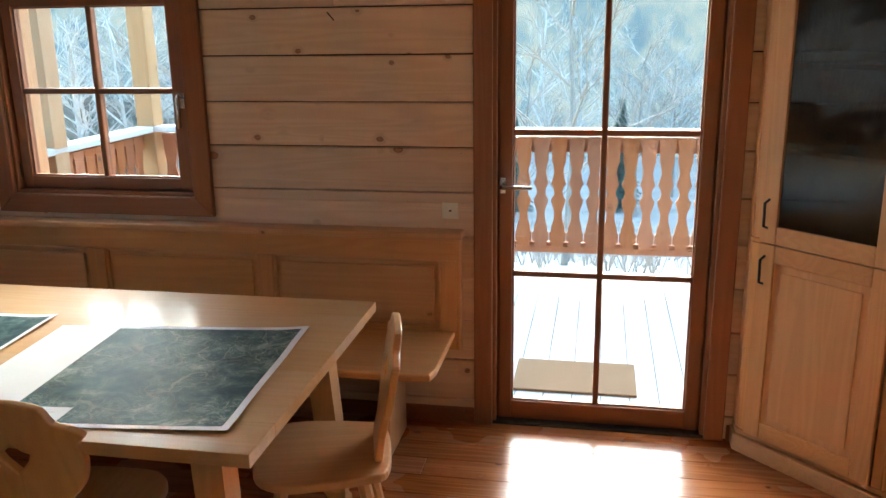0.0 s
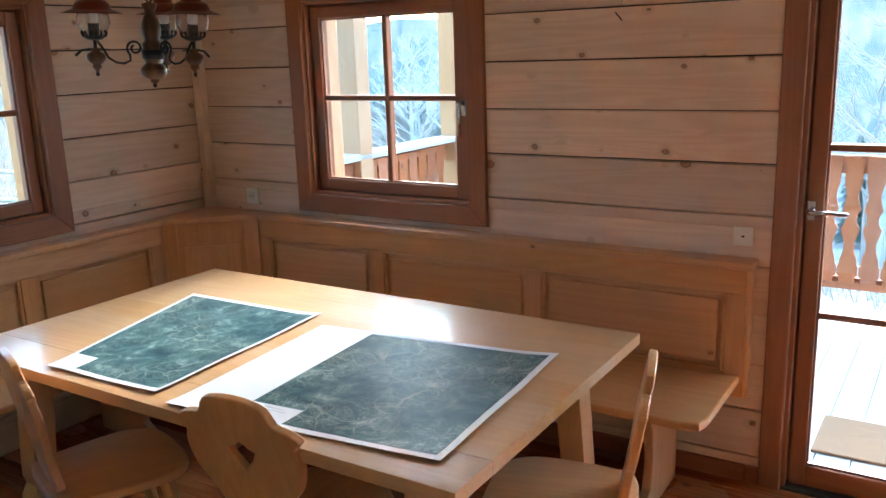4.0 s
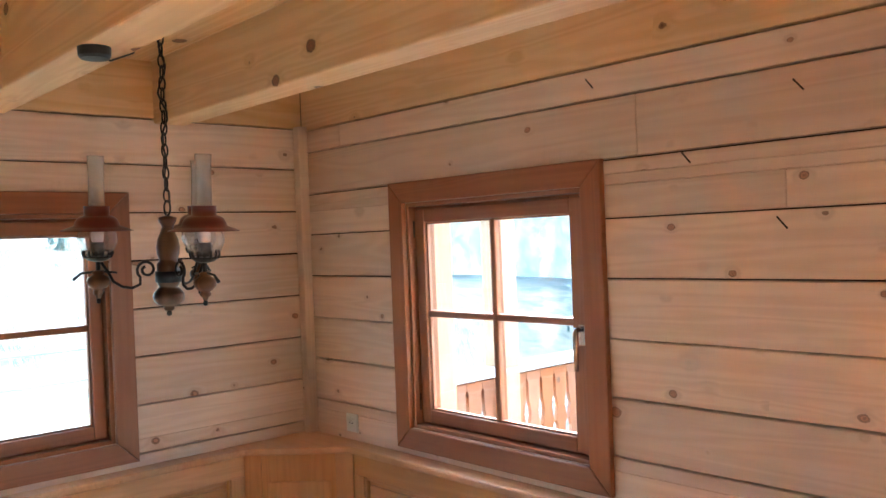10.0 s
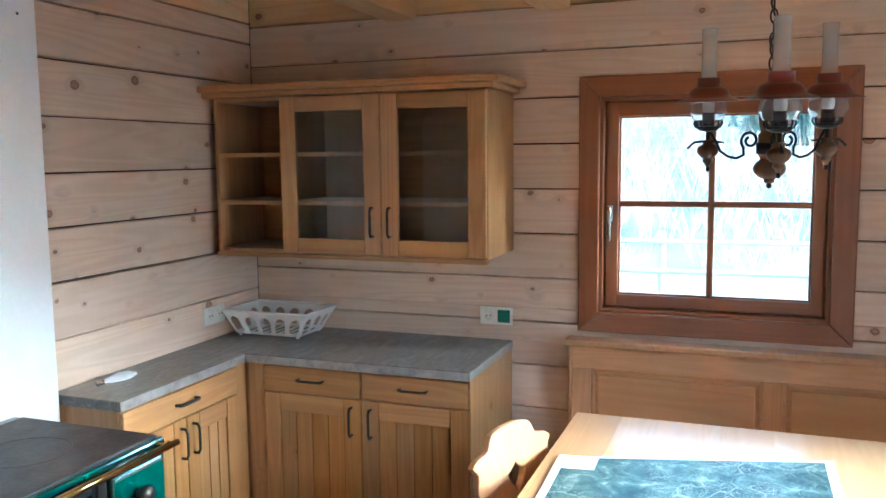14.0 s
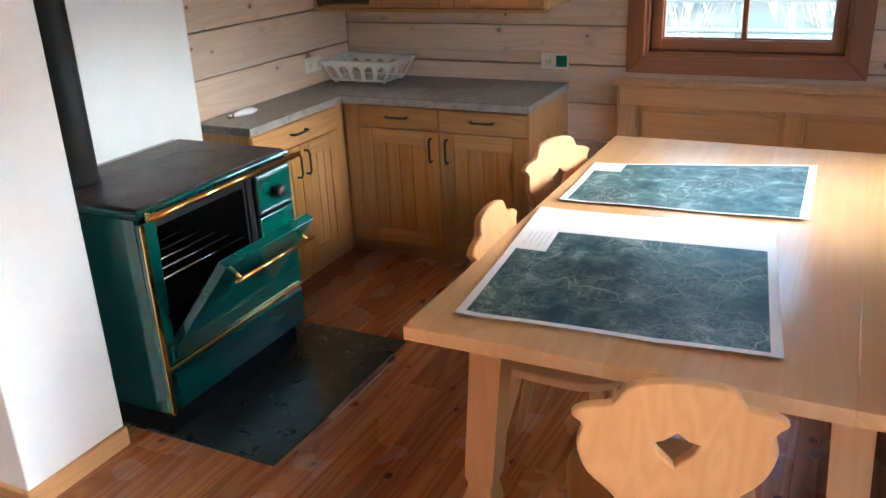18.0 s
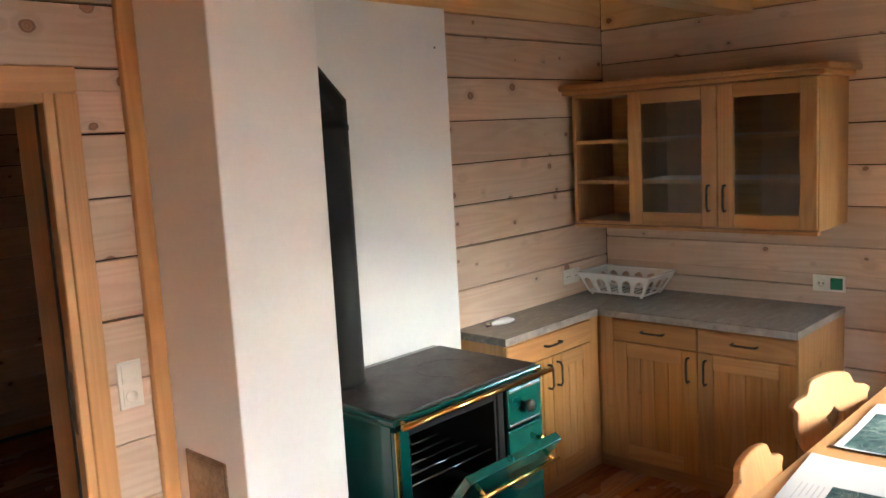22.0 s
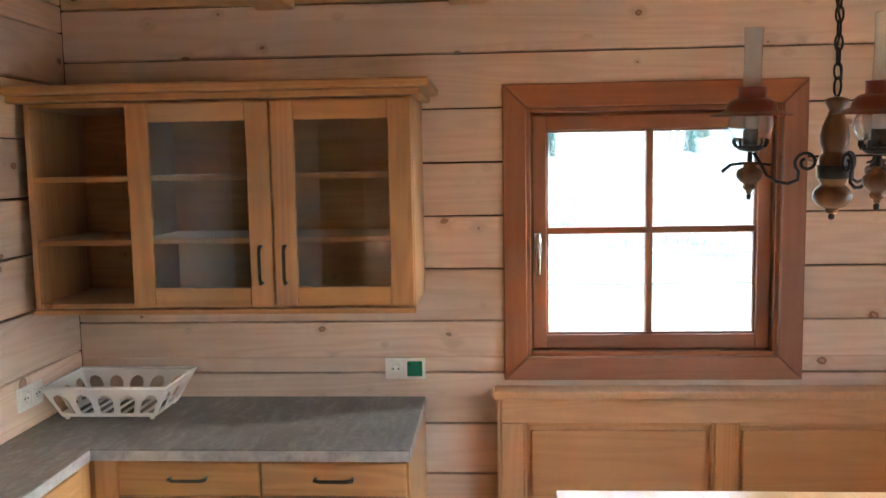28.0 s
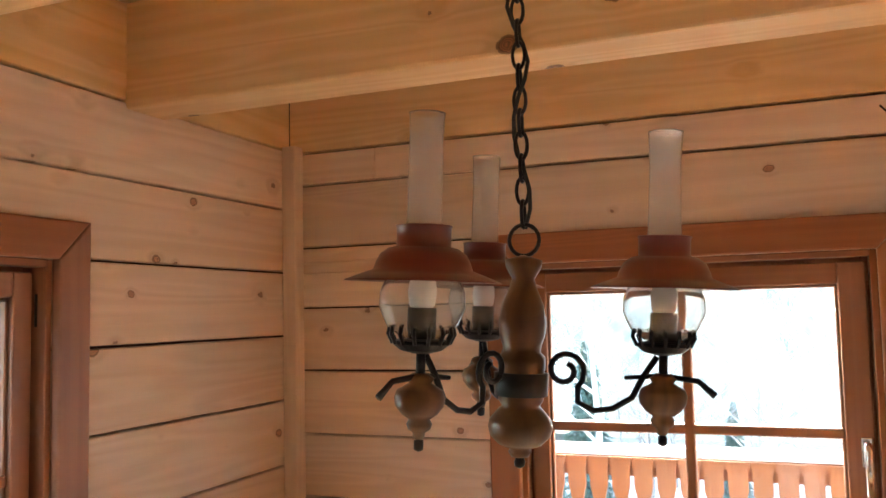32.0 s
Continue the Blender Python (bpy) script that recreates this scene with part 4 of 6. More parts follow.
def panel_run(axis, a, stiles, face, inward):
    """A framed back between stiles (u0, u1) on the plane face; inward: the way into the room."""
    def bx(u0, u1, z0, z1, d0, d1, bevel=0.004):
        lo, hi = sorted((face + inward * d0, face + inward * d1))
        return box(u0, lo, z0, u1, hi, z1, bevel, 2) if axis == "x" else box(lo, u0, z0, hi, u1, z1, bevel, 2)

    part("top_rail", bx(a[0], a[1], 0.765, 0.861, -0.030, 0.0), pine[axis], bench)
    part("bottom_rail", bx(a[0], a[1], 0.365, 0.455, -0.030, 0.0), pine[axis], bench)
    for u0, u1 in stiles:
        part("stile", bx(u0, u1, 0.3652, 0.7648, -0.0295, 0.0008), pine["z"], bench)
    for (p0, p1), (q0, q1) in zip(stiles, stiles[1:]):
        part("back_panel", bx(p1 - 0.005, q0 + 0.005, 0.45, 0.77, -0.040, -0.024), pine[axis], bench)
        for a0, a1, b0, b1 in ((p1, p1 + 0.014, 0.455, 0.765), (q0 - 0.014, q0, 0.455, 0.765), (p1 + 0.014, q0 - 0.014, 0.751, 0.765), (p1 + 0.014, q0 - 0.014, 0.455, 0.469)):
            part("panel_moulding", bx(a0, a1, b0, b1, -0.0238, -0.005, 0.006), pine[axis], bench)
        part("raised_field", bx(p1 + 0.030, q0 - 0.030, 0.485, 0.735, -0.0238, -0.008, 0.014), pine[axis], bench)


panel_run("x", (0.40, 2.82), [(0.40, 0.47), (1.108, 1.19), (1.93, 2.0), (2.75, 2.82)], BN, -1)
panel_run("y", (1.60, 3.13), [(1.60, 1.68), (2.373, 2.444), (3.06, 3.13)], BW, 1)
D0, D1 = Vector((BW, 3.13, 0)), Vector((0.40, BN, 0))
dl = (D1 - D0).length
DG = Matrix.Translation(D0) @ pose(0, 0, 0, 0, 0, math.degrees(math.atan2(D1.y - D0.y, D1.x - D0.x)))
part("corner_panel", box(0, 0.0, 0.365, dl, 0.028, 0.861, 0.004, 2, m=DG), pine["z"], bench)
part("raised_field", box(0.10, -0.010, 0.50, dl - 0.10, 0.0005, 0.74, 0.010, 2, m=DG), pine["z"], bench)
for u in (0.0, dl - 0.075):
    part("stile", box(u, -0.012, 0.37, u + 0.075, 0.0003, 0.86, 0.004, 2, m=DG), pine["z"], bench)
part("end_post", box(2.8203, BN - 0.002, 0.365, 2.835, N - 0.0006, 0.861, 0.003), pine["z"], bench)
part("end_post", box(0.0006, 1.5853, 0.365, BW + 0.002, 1.5997, 0.861, 0.003), pine["z"], bench)
cap = [(2.845, N - 0.0005), (0.0005, N - 0.0005), (0.0005, 1.575), (0.095, 1.575), (0.095, 3.115), (0.415, 3.432), (2.845, 3.432)]
part("cap", slab(cap, 0.030, Matrix.Translation((0, 0, 0.8612)), 0.007), pine["x"], bench, "wide moulded pine cap shelf")
seat = [(2.81, 3.462), (0.40, 3.462), (0.062, 3.13), (0.062, 1.64), (0.48, 1.64), (0.545, 1.665), (0.56, 1.72), (0.56, 2.86), (0.68, 2.975), (2.73, 2.975), (2.795, 2.99), (2.81, 3.05)]
part("seat", slab(seat[::-1], 0.032, Matrix.Translation((0, 0, SEAT - 0.032)), 0.008), pine["x"], bench, "wide pine bench seat with rounded corners")


def bench_leg(m):
    """A board support with hollowed sides on a foot block."""
    o = [(-0.16, 0.0), (0.19, 0.0), (0.19, 0.05), (0.145, 0.09), (0.12, 0.20), (0.135, 0.32), (0.18, 0.385), (0.18, SEAT - 0.0325), (-0.16, SEAT - 0.0325)]
    return slab(o, 0.034, m, 0.004)


for mm in (pose(2.595, 3.27, 0, 90, 0, -90), pose(1.45, 3.27, 0, 90, 0, -90), pose(0.30, 1.85, 0, 90, 0, 0), pose(0.30, 2.65, 0, 90, 0, 0)):
    part("bench_leg", bench_leg(mm), pine["z"], bench, "profiled board support")

# ---- table ----
TX0, TX1, TY0, TY1, TZ = 0.70, 2.625, 1.752, 2.884, 0.768
tbl = thing("dining_table", (TX0 + TX1) / 2, (TY0 + TY1) / 2, 0, "long pine dining table with bulbous legs in the bench corner", "table")
cx, cy = (TX1 - TX0) / 2, (TY1 - TY0) / 2
n = 7
for i in range(n):
    y0, y1 = -cy + 2 * cy * i / n, -cy + 2 * cy * (i + 1) / n
    part("top_board", box(-cx, y0, TZ - 0.036, cx, y1, TZ, 0.0018 if i in (0, n - 1) else 0.0003, 2), table_wood["x"], tbl)
part("apron", box(-cx + 0.15, -cy + 0.13, TZ - 0.115, cx - 0.15, -cy + 0.155, TZ - 0.0365, 0.003), table_wood["x"], tbl)
part("apron", box(-cx + 0.15, cy - 0.155, TZ - 0.115, cx - 0.15, cy - 0.13, TZ - 0.0365, 0.003), table_wood["x"], tbl)
part("apron", box(-cx + 0.15, -cy + 0.155, TZ - 0.115, -cx + 0.175, cy - 0.155, TZ - 0.0365, 0.003), table_wood["y"], tbl)
part("apron", box(cx - 0.175, -cy + 0.155, TZ - 0.115, cx - 0.15, cy - 0.155, TZ - 0.0365, 0.003), table_wood["y"], tbl)
prof = [(0.050, 0.0), (0.052, 0.03), (0.040, 0.052), (0.046, 0.058), (0.058, 0.085), (0.058, 0.115), (0.046, 0.142), (0.040, 0.150), (0.052, 0.162), (0.060, 0.19), (0.060, 0.215), (0.050, 0.245), (0.044, 0.262), (0.055, 0.29), (0.057, 0.34), (0.060, TZ - 0.04)]
for sx in (-1, 1):
    for sy in (-1, 1):
        lean = Matrix.Translation((sx * (cx - 0.13), sy * (cy - 0.12), 0)) @ pose(0, 0, 0, sy * 3.0, -sx * 3.5, 0) @ pose(0, 0, 0, 0, 0, 45)
        leg = bmesh.new()
        lathe([p for p in prof if p[1] >= 0.262], 4, bm=leg, m=lean)
        lathe([p for p in prof if p[1] <= 0.262], 4, bm=leg, m=lean)
        part("leg", leg, table_wood["z"], tbl)

# ---- aerial maps on the table ----
mp = Tree("aerial_photo_print")
q = mp.place(False)
n1 = mp.noise(q, 11.0, 9.0, 0.72, 0.5)
n2 = mp.noise(mp.vec("MULTIPLY", q, (14, 20, 1)), 2.4, 6.0, 0.7, 1.1)
ridge = mp.math("ABSOLUTE", mp.math("SUBTRACT", n2, 0.5))
lines = mp.grey(ridge, 0.0, 0.014, 1.0, 0.0)
vor = mp.node("ShaderNodeTexVoronoi", Vector=mp.vec("ADD", q, mp.vec("MULTIPLY", mp.node("ShaderNodeTexNoise", Vector=q, Scale=9.0).outputs[1], (0.12, 0.12, 0))), Scale=11.0)
vor.feature = "DISTANCE_TO_EDGE"
roads = mp.grey(vor.outputs["Distance"], 0.0, 0.03, 0.8, 0.0)
mcol = mp.ramp(n1, [(0.34, (0.018, 0.046, 0.058)), (0.48, (0.045, 0.095, 0.108)), (0.57, (0.10, 0.165, 0.165)), (0.68, (0.34, 0.39, 0.35))])
valley = mp.grey(mp.noise(q, 2.6, 2.0, 0.5, 1.0), 0.38, 0.55)
mcol = mp.mix(mp.math("MULTIPLY", mp.math("MULTIPLY", lines, 0.85), valley), mcol, (0.55, 0.58, 0.50))
mcol = mp.mix(mp.math("MULTIPLY", mp.math("MULTIPLY", roads, 0.75), valley), mcol, (0.42, 0.46, 0.38))
map_print = mp.out(Base_Color=mcol, Roughness=0.42, Specular_IOR_Level=0.06)
paper = plain("white_map_paper", (0.80, 0.80, 0.84), 0.5, 0, 0.02)
ink = plain("faint_grey_print", (0.62, 0.63, 0.67), 0.6)


def sheet(c, region, lift, curl, dz, thick=0.0006):
    """A thin paper sheet over a region (u0, v0, u1, v1) of four corners, with the whole sheet's lifted edges."""
    b = bmesh.new()
    g = 14
    u0, v0, u1, v1 = region
    rows = []
    for j in range(g + 1):
        row = []
        for i in range(g + 1):
            u, v = u0 + (u1 - u0) * i / g, v0 + (v1 - v0) * j / g
            x, y = ((c[0][k] * (1 - u) + c[1][k] * u) * (1 - v) + (c[3][k] * (1 - u) + c[2][k] * u) * v for k in (0, 1))
            z = dz + curl * (max(0, u - 0.8) / 0.2) ** 2 * (0.4 + 0.6 * abs(math.sin(v * 5))) + curl * 0.7 * (max(0, 0.15 - v) / 0.15) ** 2 * (0.4 + 0.6 * abs(math.sin(u * 4 + 1))) + lift
            row.append(b.verts.new((x, y, z)))
        rows.append(row)
    for j in range(g):
        for i in range(g):
            b.faces.new((rows[j][i], rows[j][i + 1], rows[j + 1][i + 1], rows[j + 1][i]))
    res = bmesh.ops.extrude_face_region(b, geom=b.faces[:])
    bmesh.ops.translate(b, vec=(0, 0, -thick), verts=[v for v in res["geom"] if isinstance(v, bmesh.types.BMVert)])
    bmesh.ops.recalc_face_normals(b, faces=b.faces)
    return b


for nm, c, left in (("map_sheet", [(1.150, 1.792), (1.626, 1.806), (1.575, 2.570), (0.930, 2.560)], 0.03), ("map_sheet", [(1.706, 1.772), (2.530, 1.843), (2.482, 2.582), (1.650, 2.485)], 0.25)):
    s = tagged(part(nm, sheet(c, (0, 0, 1, 1), 0.0012, 0.008, TZ), paper), "large printed aerial map with white margins lying on the table", "map", "maps on the table")
    ptr = part("photo_print", sheet(c, (left, 0.03, 0.975, 0.965), 0.0020, 0.008, TZ), map_print, s, "green-grey aerial photograph")
    part("legend_box", sheet(c, (left - 0.005, 0.012, left + 0.20, 0.15), 0.0030, 0.008, TZ), paper, s, "white legend corner")
    for k in range(5):
        part("print_line", sheet(c, (left + 0.02, 0.045 + k * 0.02, left + 0.16 - 0.022 * (k % 3), 0.050 + k * 0.02), 0.0036, 0.008, TZ, 0.0002), ink, s, "unreadable print")

# ---- chairs ----
def half(points):
    """Mirror an outline given for x > 0 from top to bottom."""
    return points + [(-x, y) for x, y in reversed(points) if x > 1e-6]


def smooth_outline(pts, n=5):
    """A closed Catmull-Rom curve through points."""
    out = []
    m = len(pts)
    for i in range(m):
        p0, p1, p2, p3 = pts[i - 1], pts[i], pts[(i + 1) % m], pts[(i + 2) % m]
        for k in range(n):
            t = k / n
            out.append(tuple(0.5 * (2 * p1[a] + (p2[a] - p0[a]) * t + (2 * p0[a] - 5 * p1[a] + 4 * p2[a] - p3[a]) * t * t + (3 * p1[a] - p0[a] - 3 * p2[a] + p3[a]) * t ** 3) for a in (0, 1)))
    return out


def farm_chair(x, y, turn):
    c = thing("farmhouse_chair", 0, 0, 0, "pale pine farmhouse chair with carved cut-out back at the table", "chair", "chairs at the table")
    st_o = smooth_outline([(0.0, 0.215), (0.14, 0.20), (0.205, 0.12), (0.205, 0.0), (0.185, -0.12), (0.15, -0.19), (0.0, -0.205), (-0.15, -0.19), (-0.185, -0.12), (-0.205, 0.0), (-0.205, 0.12), (-0.14, 0.20)])
    part("seat", slab(st_o[::-1], 0.028, Matrix.Translation((0, 0, 0.425)), 0.008), pine["y"], c)
    o = half([(0.0, 0.0), (0.075, 0.0), (0.115, 0.02), (0.095, 0.08), (0.115, 0.14), (0.165, 0.20), (0.185, 0.27), (0.175, 0.32), (0.195, 0.345), (0.165, 0.365), (0.12, 0.375), (0.095, 0.415), (0.04, 0.428), (0.0, 0.43)])
    hole = [(0.0, 0.225), (0.032, 0.262), (0.042, 0.285), (0.022, 0.292), (0.0, 0.312), (-0.022, 0.292), (-0.042, 0.285), (-0.032, 0.262)]
    bm4 = Matrix.Translation((0, -0.150, 0.452)) @ pose(0, 0, 0, 90 + 10, 0, 0)
    part("backrest", slab(smooth_outline(o, 3), 0.024, bm4, 0.005, [hole]), pine["z"], c)
    for lx, ly, tx, ty in ((0.125, 0.12, 0.19, 0.20), (-0.125, 0.12, -0.19, 0.20), (0.11, -0.11, 0.17, -0.20), (-0.11, -0.11, -0.17, -0.20)):
        part("leg", tube([(lx, ly, 0.426), (lx * 0.7 + tx * 0.3, ly * 0.7 + ty * 0.3, 0.30), (tx, ty, 0.0)], [0.021, 0.021, 0.014], 8), pine["z"], c)
    part("batten", box(-0.15, 0.085, 0.405, 0.15, 0.145, 0.4255, 0.004), pine["x"], c)
    part("batten", box(-0.13, -0.145, 0.405, 0.13, -0.085, 0.4255, 0.004), pine["x"], c)
    c.matrix_world = pose(x, y, 0, 0, 0, turn)
    return c


first = farm_chair(1.285, 1.865, -20)
copy_thing(first, pose(2.01, 1.955, 0, 0, 0, 3))
copy_thing(first, pose(2.59, 2.365, 0, 0, 0, 106))

# ---- corner cabinet beside the terrace door ----
cc = thing("corner_cabinet", 4.21, 3.23, 0, "tall pine corner cabinet with wavy glass over a panelled door", "cabinet")
A0, A1 = Vector((4.010, 3.430)), Vector((4.410, 3.030))
CL = (A1 - A0).length
CM = Matrix.Translation((-4.21, -3.23, 0)) @ Matrix.Translation((A0.x, A0.y, 0)) @ pose(0, 0, 0, 0, 0, -45)


def cbox(x0, y0, z0, x1, y1, z1, bevel=0.003):
    """Along the front (x), out of the front (-y), up."""
    return box(x0, y0, z0, x1, y1, z1, bevel, 2, m=CM)


def prism(z0, z1, grow=0.0):
    g = grow
    o = [(3.990 - g, N - 0.002), (3.990 - g, 3.450 - g * 0.4), (A0.x - g * 0.9, A0.y - g * 0.9), (A1.x - g * 0.9, A1.y - g * 0.9), (4.430 - g * 0.4, 3.010 - g), (E - 0.002, 3.010 - g), (E - 0.002, N - 0.002)]
    return slab([(x - 4.21, y - 3.23) for x, y in o][::-1], z1 - z0, Matrix.Translation((0, 0, z0)), 0.006)


part("plinth", prism(0.0, 0.075, 0.012), pine["x"], cc)
part("base_panel", prism(0.0755, 0.10), pine["x"], cc)
part("middle_panel", prism(0.895, 0.915), pine["x"], cc)
part("top_panel", prism(1.87, 1.885), pine["x"], cc)
part("cornice", prism(1.8855, 1.91, 0.025), pine["x"], cc, "moulded pine cornice")
part("cornice", prism(1.9105, 1.935, 0.045), pine["x"], cc, "moulded pine cornice")
for z0, z1 in ((0.1005, 0.8945), (0.9155, 1.8695)):
    part("side_panel", box(3.992 - 4.21, 3.452 - 3.23, z0, 4.010 - 4.21, N - 0.003 - 3.23, z1, 0.003), pine["z"], cc)
    part("side_panel", box(4.4215 - 4.21, 3.012 - 3.23, z0, E - 0.003 - 4.21, 3.030 - 3.23, z1, 0.003), knotty_pine, cc)
    part("front_stile", cbox(-0.02, 0.0, z0, 0.02, 0.02, z1), pine["z"], cc)
    part("front_stile", cbox(CL - 0.02, 0.0, z0, CL + 0.02, 0.02, z1), pine["z"], cc)
for z in (1.25, 1.56):
    part("shelf", slab([(x - 4.21, y - 3.23) for x, y in ((4.012, N - 0.004), (4.012, 3.46), (4.44, 3.035), (E - 0.004, 3.035), (E - 0.004, N - 0.004))][::-1], 0.018, Matrix.Translation((0, 0, z)), 0.002), pine["x"], cc)
for z0, z1, kind in ((0.105, 0.9025, "panel"), (0.9065, 1.865, "glass")):
    fw = 0.07
    d = part("door", cbox(0.022 + fw - 0.008, -0.012, z0 + fw - 0.008, CL - 0.022 - fw + 0.008, -0.006, z1 - fw + 0.008, 0), wavy_glass if kind == "glass" else pine["z"], cc, "wavy antique glass pane tinted for the shade inside the cabinet" if kind == "glass" else "")
    if kind == "panel":
        part("raised_field", cbox(0.022 + fw + 0.03, -0.017, z0 + fw + 0.03, CL - 0.022 - fw - 0.03, -0.0122, z1 - fw - 0.03, 0.008), pine["z"], d)
    for a in ((0.022, 0.022 + fw), (CL - 0.022 - fw, CL - 0.022)):
        part("stile", cbox(a[0], -0.022, z0, a[1], -0.001, z1, 0.004), pine["z"], d, "pine door stile")
    for a in ((z0, z0 + fw), (z1 - fw, z1)):
        part("rail", cbox(0.022 + fw, -0.0215, a[0], CL - 0.022 - fw, -0.001, a[1], 0.004), pine["x"], d, "pine door rail")
    hz = 1.02 if kind == "glass" else 0.80
    pts = [CM @ Vector((0.052, -0.02, hz - 0.055)), CM @ Vector((0.052, -0.045, hz - 0.045)), CM @ Vector((0.052, -0.048, hz + 0.045)), CM @ Vector((0.052, -0.02, hz + 0.055))]
    part("handle", tube(pts, 0.0055, 8), bronze, d, "dark bowed metal handle", True)

# ---- hanging lamp ----
LX, LY = 1.104, 2.355
lamp_wood = wood("turned_dark_beech", (0.17, 0.078, 0.032), (0.08, 0.034, 0.014), "z", 0.0, 0.32, 0.3, ring=0.5)
red_enamel = plain("rust_red_enamel", (0.125, 0.015, 0.009), 0.32, 0.0, 0.12, 14, coat=0.25)
bulb_white = plain("white_bulb_socket", (0.70, 0.70, 0.70), 0.4)
lp = thing("chandelier", LX, LY, 1.57, "three-armed hanging lamp of turned wood with red shades", "lamp")
part("stem", lathe([(0, 0.012), (0.012, 0.013), (0.016, 0.020), (0.014, 0.024), (0.030, 0.030), (0.042, 0.042), (0.045, 0.054), (0.043, 0.064), (0.033, 0.076), (0.026, 0.083), (0.031, 0.090), (0.032, 0.100), (0.032, 0.125), (0.033, 0.138), (0.033, 0.150), (0.026, 0.157), (0.027, 0.165), (0.032, 0.180), (0.0335, 0.198), (0.029, 0.222), (0.019, 0.246), (0.016, 0.258), (0.025, 0.274), (0.026, 0.284), (0, 0.292)], 28), lamp_wood, lp, "turned brown wooden stem", True)
part("finial", lathe([(0, -0.004), (0.007, 0.0), (0.008, 0.006), (0.005, 0.014)], 14), iron, lp, "", True)
part("hub_band", lathe([(0.030, 0.096), (0.037, 0.097), (0.038, 0.128), (0.030, 0.129)], 24), iron, lp, "black iron hub", True)
part("top_ring", tube([(0.022 * math.cos(a), 0, 0.312 + 0.022 * math.sin(a)) for a in [2 * math.pi * i / 18 for i in range(18)]], 0.003, 6, closed=True), iron, lp, "", True)


def arm_point(a, r, z):
    return Vector((r * math.cos(a), r * math.sin(a), z))


for k in range(3):
    a = radians(128 + 120 * k)
    R = 0.190
    scroll = [arm_point(a, 0.060 + (0.026 - 0.0000385 * v) * math.cos(radians(v)), 0.134 + (0.026 - 0.0000385 * v) * math.sin(radians(v))) for v in range(-50, 450, 24)]
    sw = [arm_point(a, r, z) for r, z in ((0.066, 0.108), (0.078, 0.092), (0.10, 0.082), (0.125, 0.086), (0.15, 0.102), (0.165, 0.132), (0.182, 0.158))]
    part("arm", tube(list(reversed(scroll)) + sw[1:], 0.0042, 8), iron, lp, "scrolled black iron arm", True)
    tail = [arm_point(a, R - 0.05, 0.128), arm_point(a, R, 0.133), arm_point(a, R + 0.045, 0.128), arm_point(a, R + 0.066, 0.110)]
    part("leaf_strip", tube(tail, [0.003, 0.004, 0.004, 0.005], 6), iron, lp, "", True)
    c = Matrix.Translation(arm_point(a, R, 0))
    part("candle_finial", lathe([(0, 0.055), (0.006, 0.056), (0.008, 0.064), (0.014, 0.068), (0.016, 0.074), (0.013, 0.080), (0.022, 0.086), (0.030, 0.096), (0.032, 0.106), (0.029, 0.115), (0.014, 0.124), (0.018, 0.130), (0.010, 0.136)], 22, m=c), lamp_wood, lp, "turned wooden drop under the lamp", True)
    part("drop_tip", lathe([(0, 0.040), (0.006, 0.043), (0.006, 0.054), (0, 0.056)], 12, m=c), iron, lp, "", True)
    part("stalk", lathe([(0.006, 0.132), (0.006, 0.165), (0.0, 0.166)], 10, m=c), iron, lp, "", True)
    gal = bmesh.new()
    lathe([(0.010, 0.160), (0.026, 0.164), (0.036, 0.172), (0.036, 0.176), (0.024, 0.178), (0.0, 0.178)], 24, bm=gal, m=c)
    prongs = []
    for i in range(14):
        t = 2 * math.pi * i / 14
        prongs.append(tube([c @ Vector((0.035 * math.cos(t), 0.035 * math.sin(t), 0.172)), c @ Vector((0.041 * math.cos(t), 0.041 * math.sin(t), 0.184)), c @ Vector((0.039 * math.cos(t), 0.039 * math.sin(t), 0.194))], 0.0028, 5))
    gl = part("gallery", gal, iron, lp, "black iron crown under the globe")
    for pr in prongs:
        part("prong", pr, iron, gl)
    part("bulb_holder", lathe([(0.017, 0.176), (0.018, 0.178), (0.018, 0.216), (0.0, 0.217)], 16, m=c), black_plastic, lp, "", True)
    part("bulb", lathe([(0.013, 0.216), (0.016, 0.220), (0.018, 0.236), (0.016, 0.250), (0, 0.256)], 16, m=c), bulb_white, lp, "white lamp bulb", True)
    part("globe", lathe([(0.026, 0.180), (0.044, 0.194), (0.054, 0.216), (0.053, 0.236), (0.044, 0.256), (0.030, 0.272), (0.0288, 0.271), (0.0428, 0.255), (0.0518, 0.236), (0.0528, 0.216), (0.043, 0.195), (0.0262, 0.1815)], 28, m=c), lamp_glass, lp, "clear glass globe", True)
    part("chimney", lathe([(0.027, 0.274), (0.024, 0.290), (0.022, 0.33), (0.021, 0.42), (0.0226, 0.456), (0.0236, 0.4585), (0.0222, 0.459), (0.0212, 0.456), (0.0198, 0.42), (0.0208, 0.33), (0.0228, 0.290), (0.0258, 0.274)], 28, m=c), chimney_glass, lp, "slightly milky glass chimney, whitened for its reflections", True)
    part("shade", lathe([(0.098, 0.248), (0.095, 0.2497), (0.078, 0.2564), (0.062, 0.2623), (0.059, 0.2715), (0.054, 0.2816), (0.044, 0.2892), (0.034, 0.2917), (0.034, 0.3152), (0.036, 0.3169), (0.0345, 0.3181), (0.0325, 0.316), (0.0325, 0.2908), (0.043, 0.2879), (0.0525, 0.2808), (0.0575, 0.2711), (0.0605, 0.2614), (0.077, 0.2551), (0.0945, 0.2484)], 36, m=c), red_enamel, lp, "rust-red metal lamp shade", True)
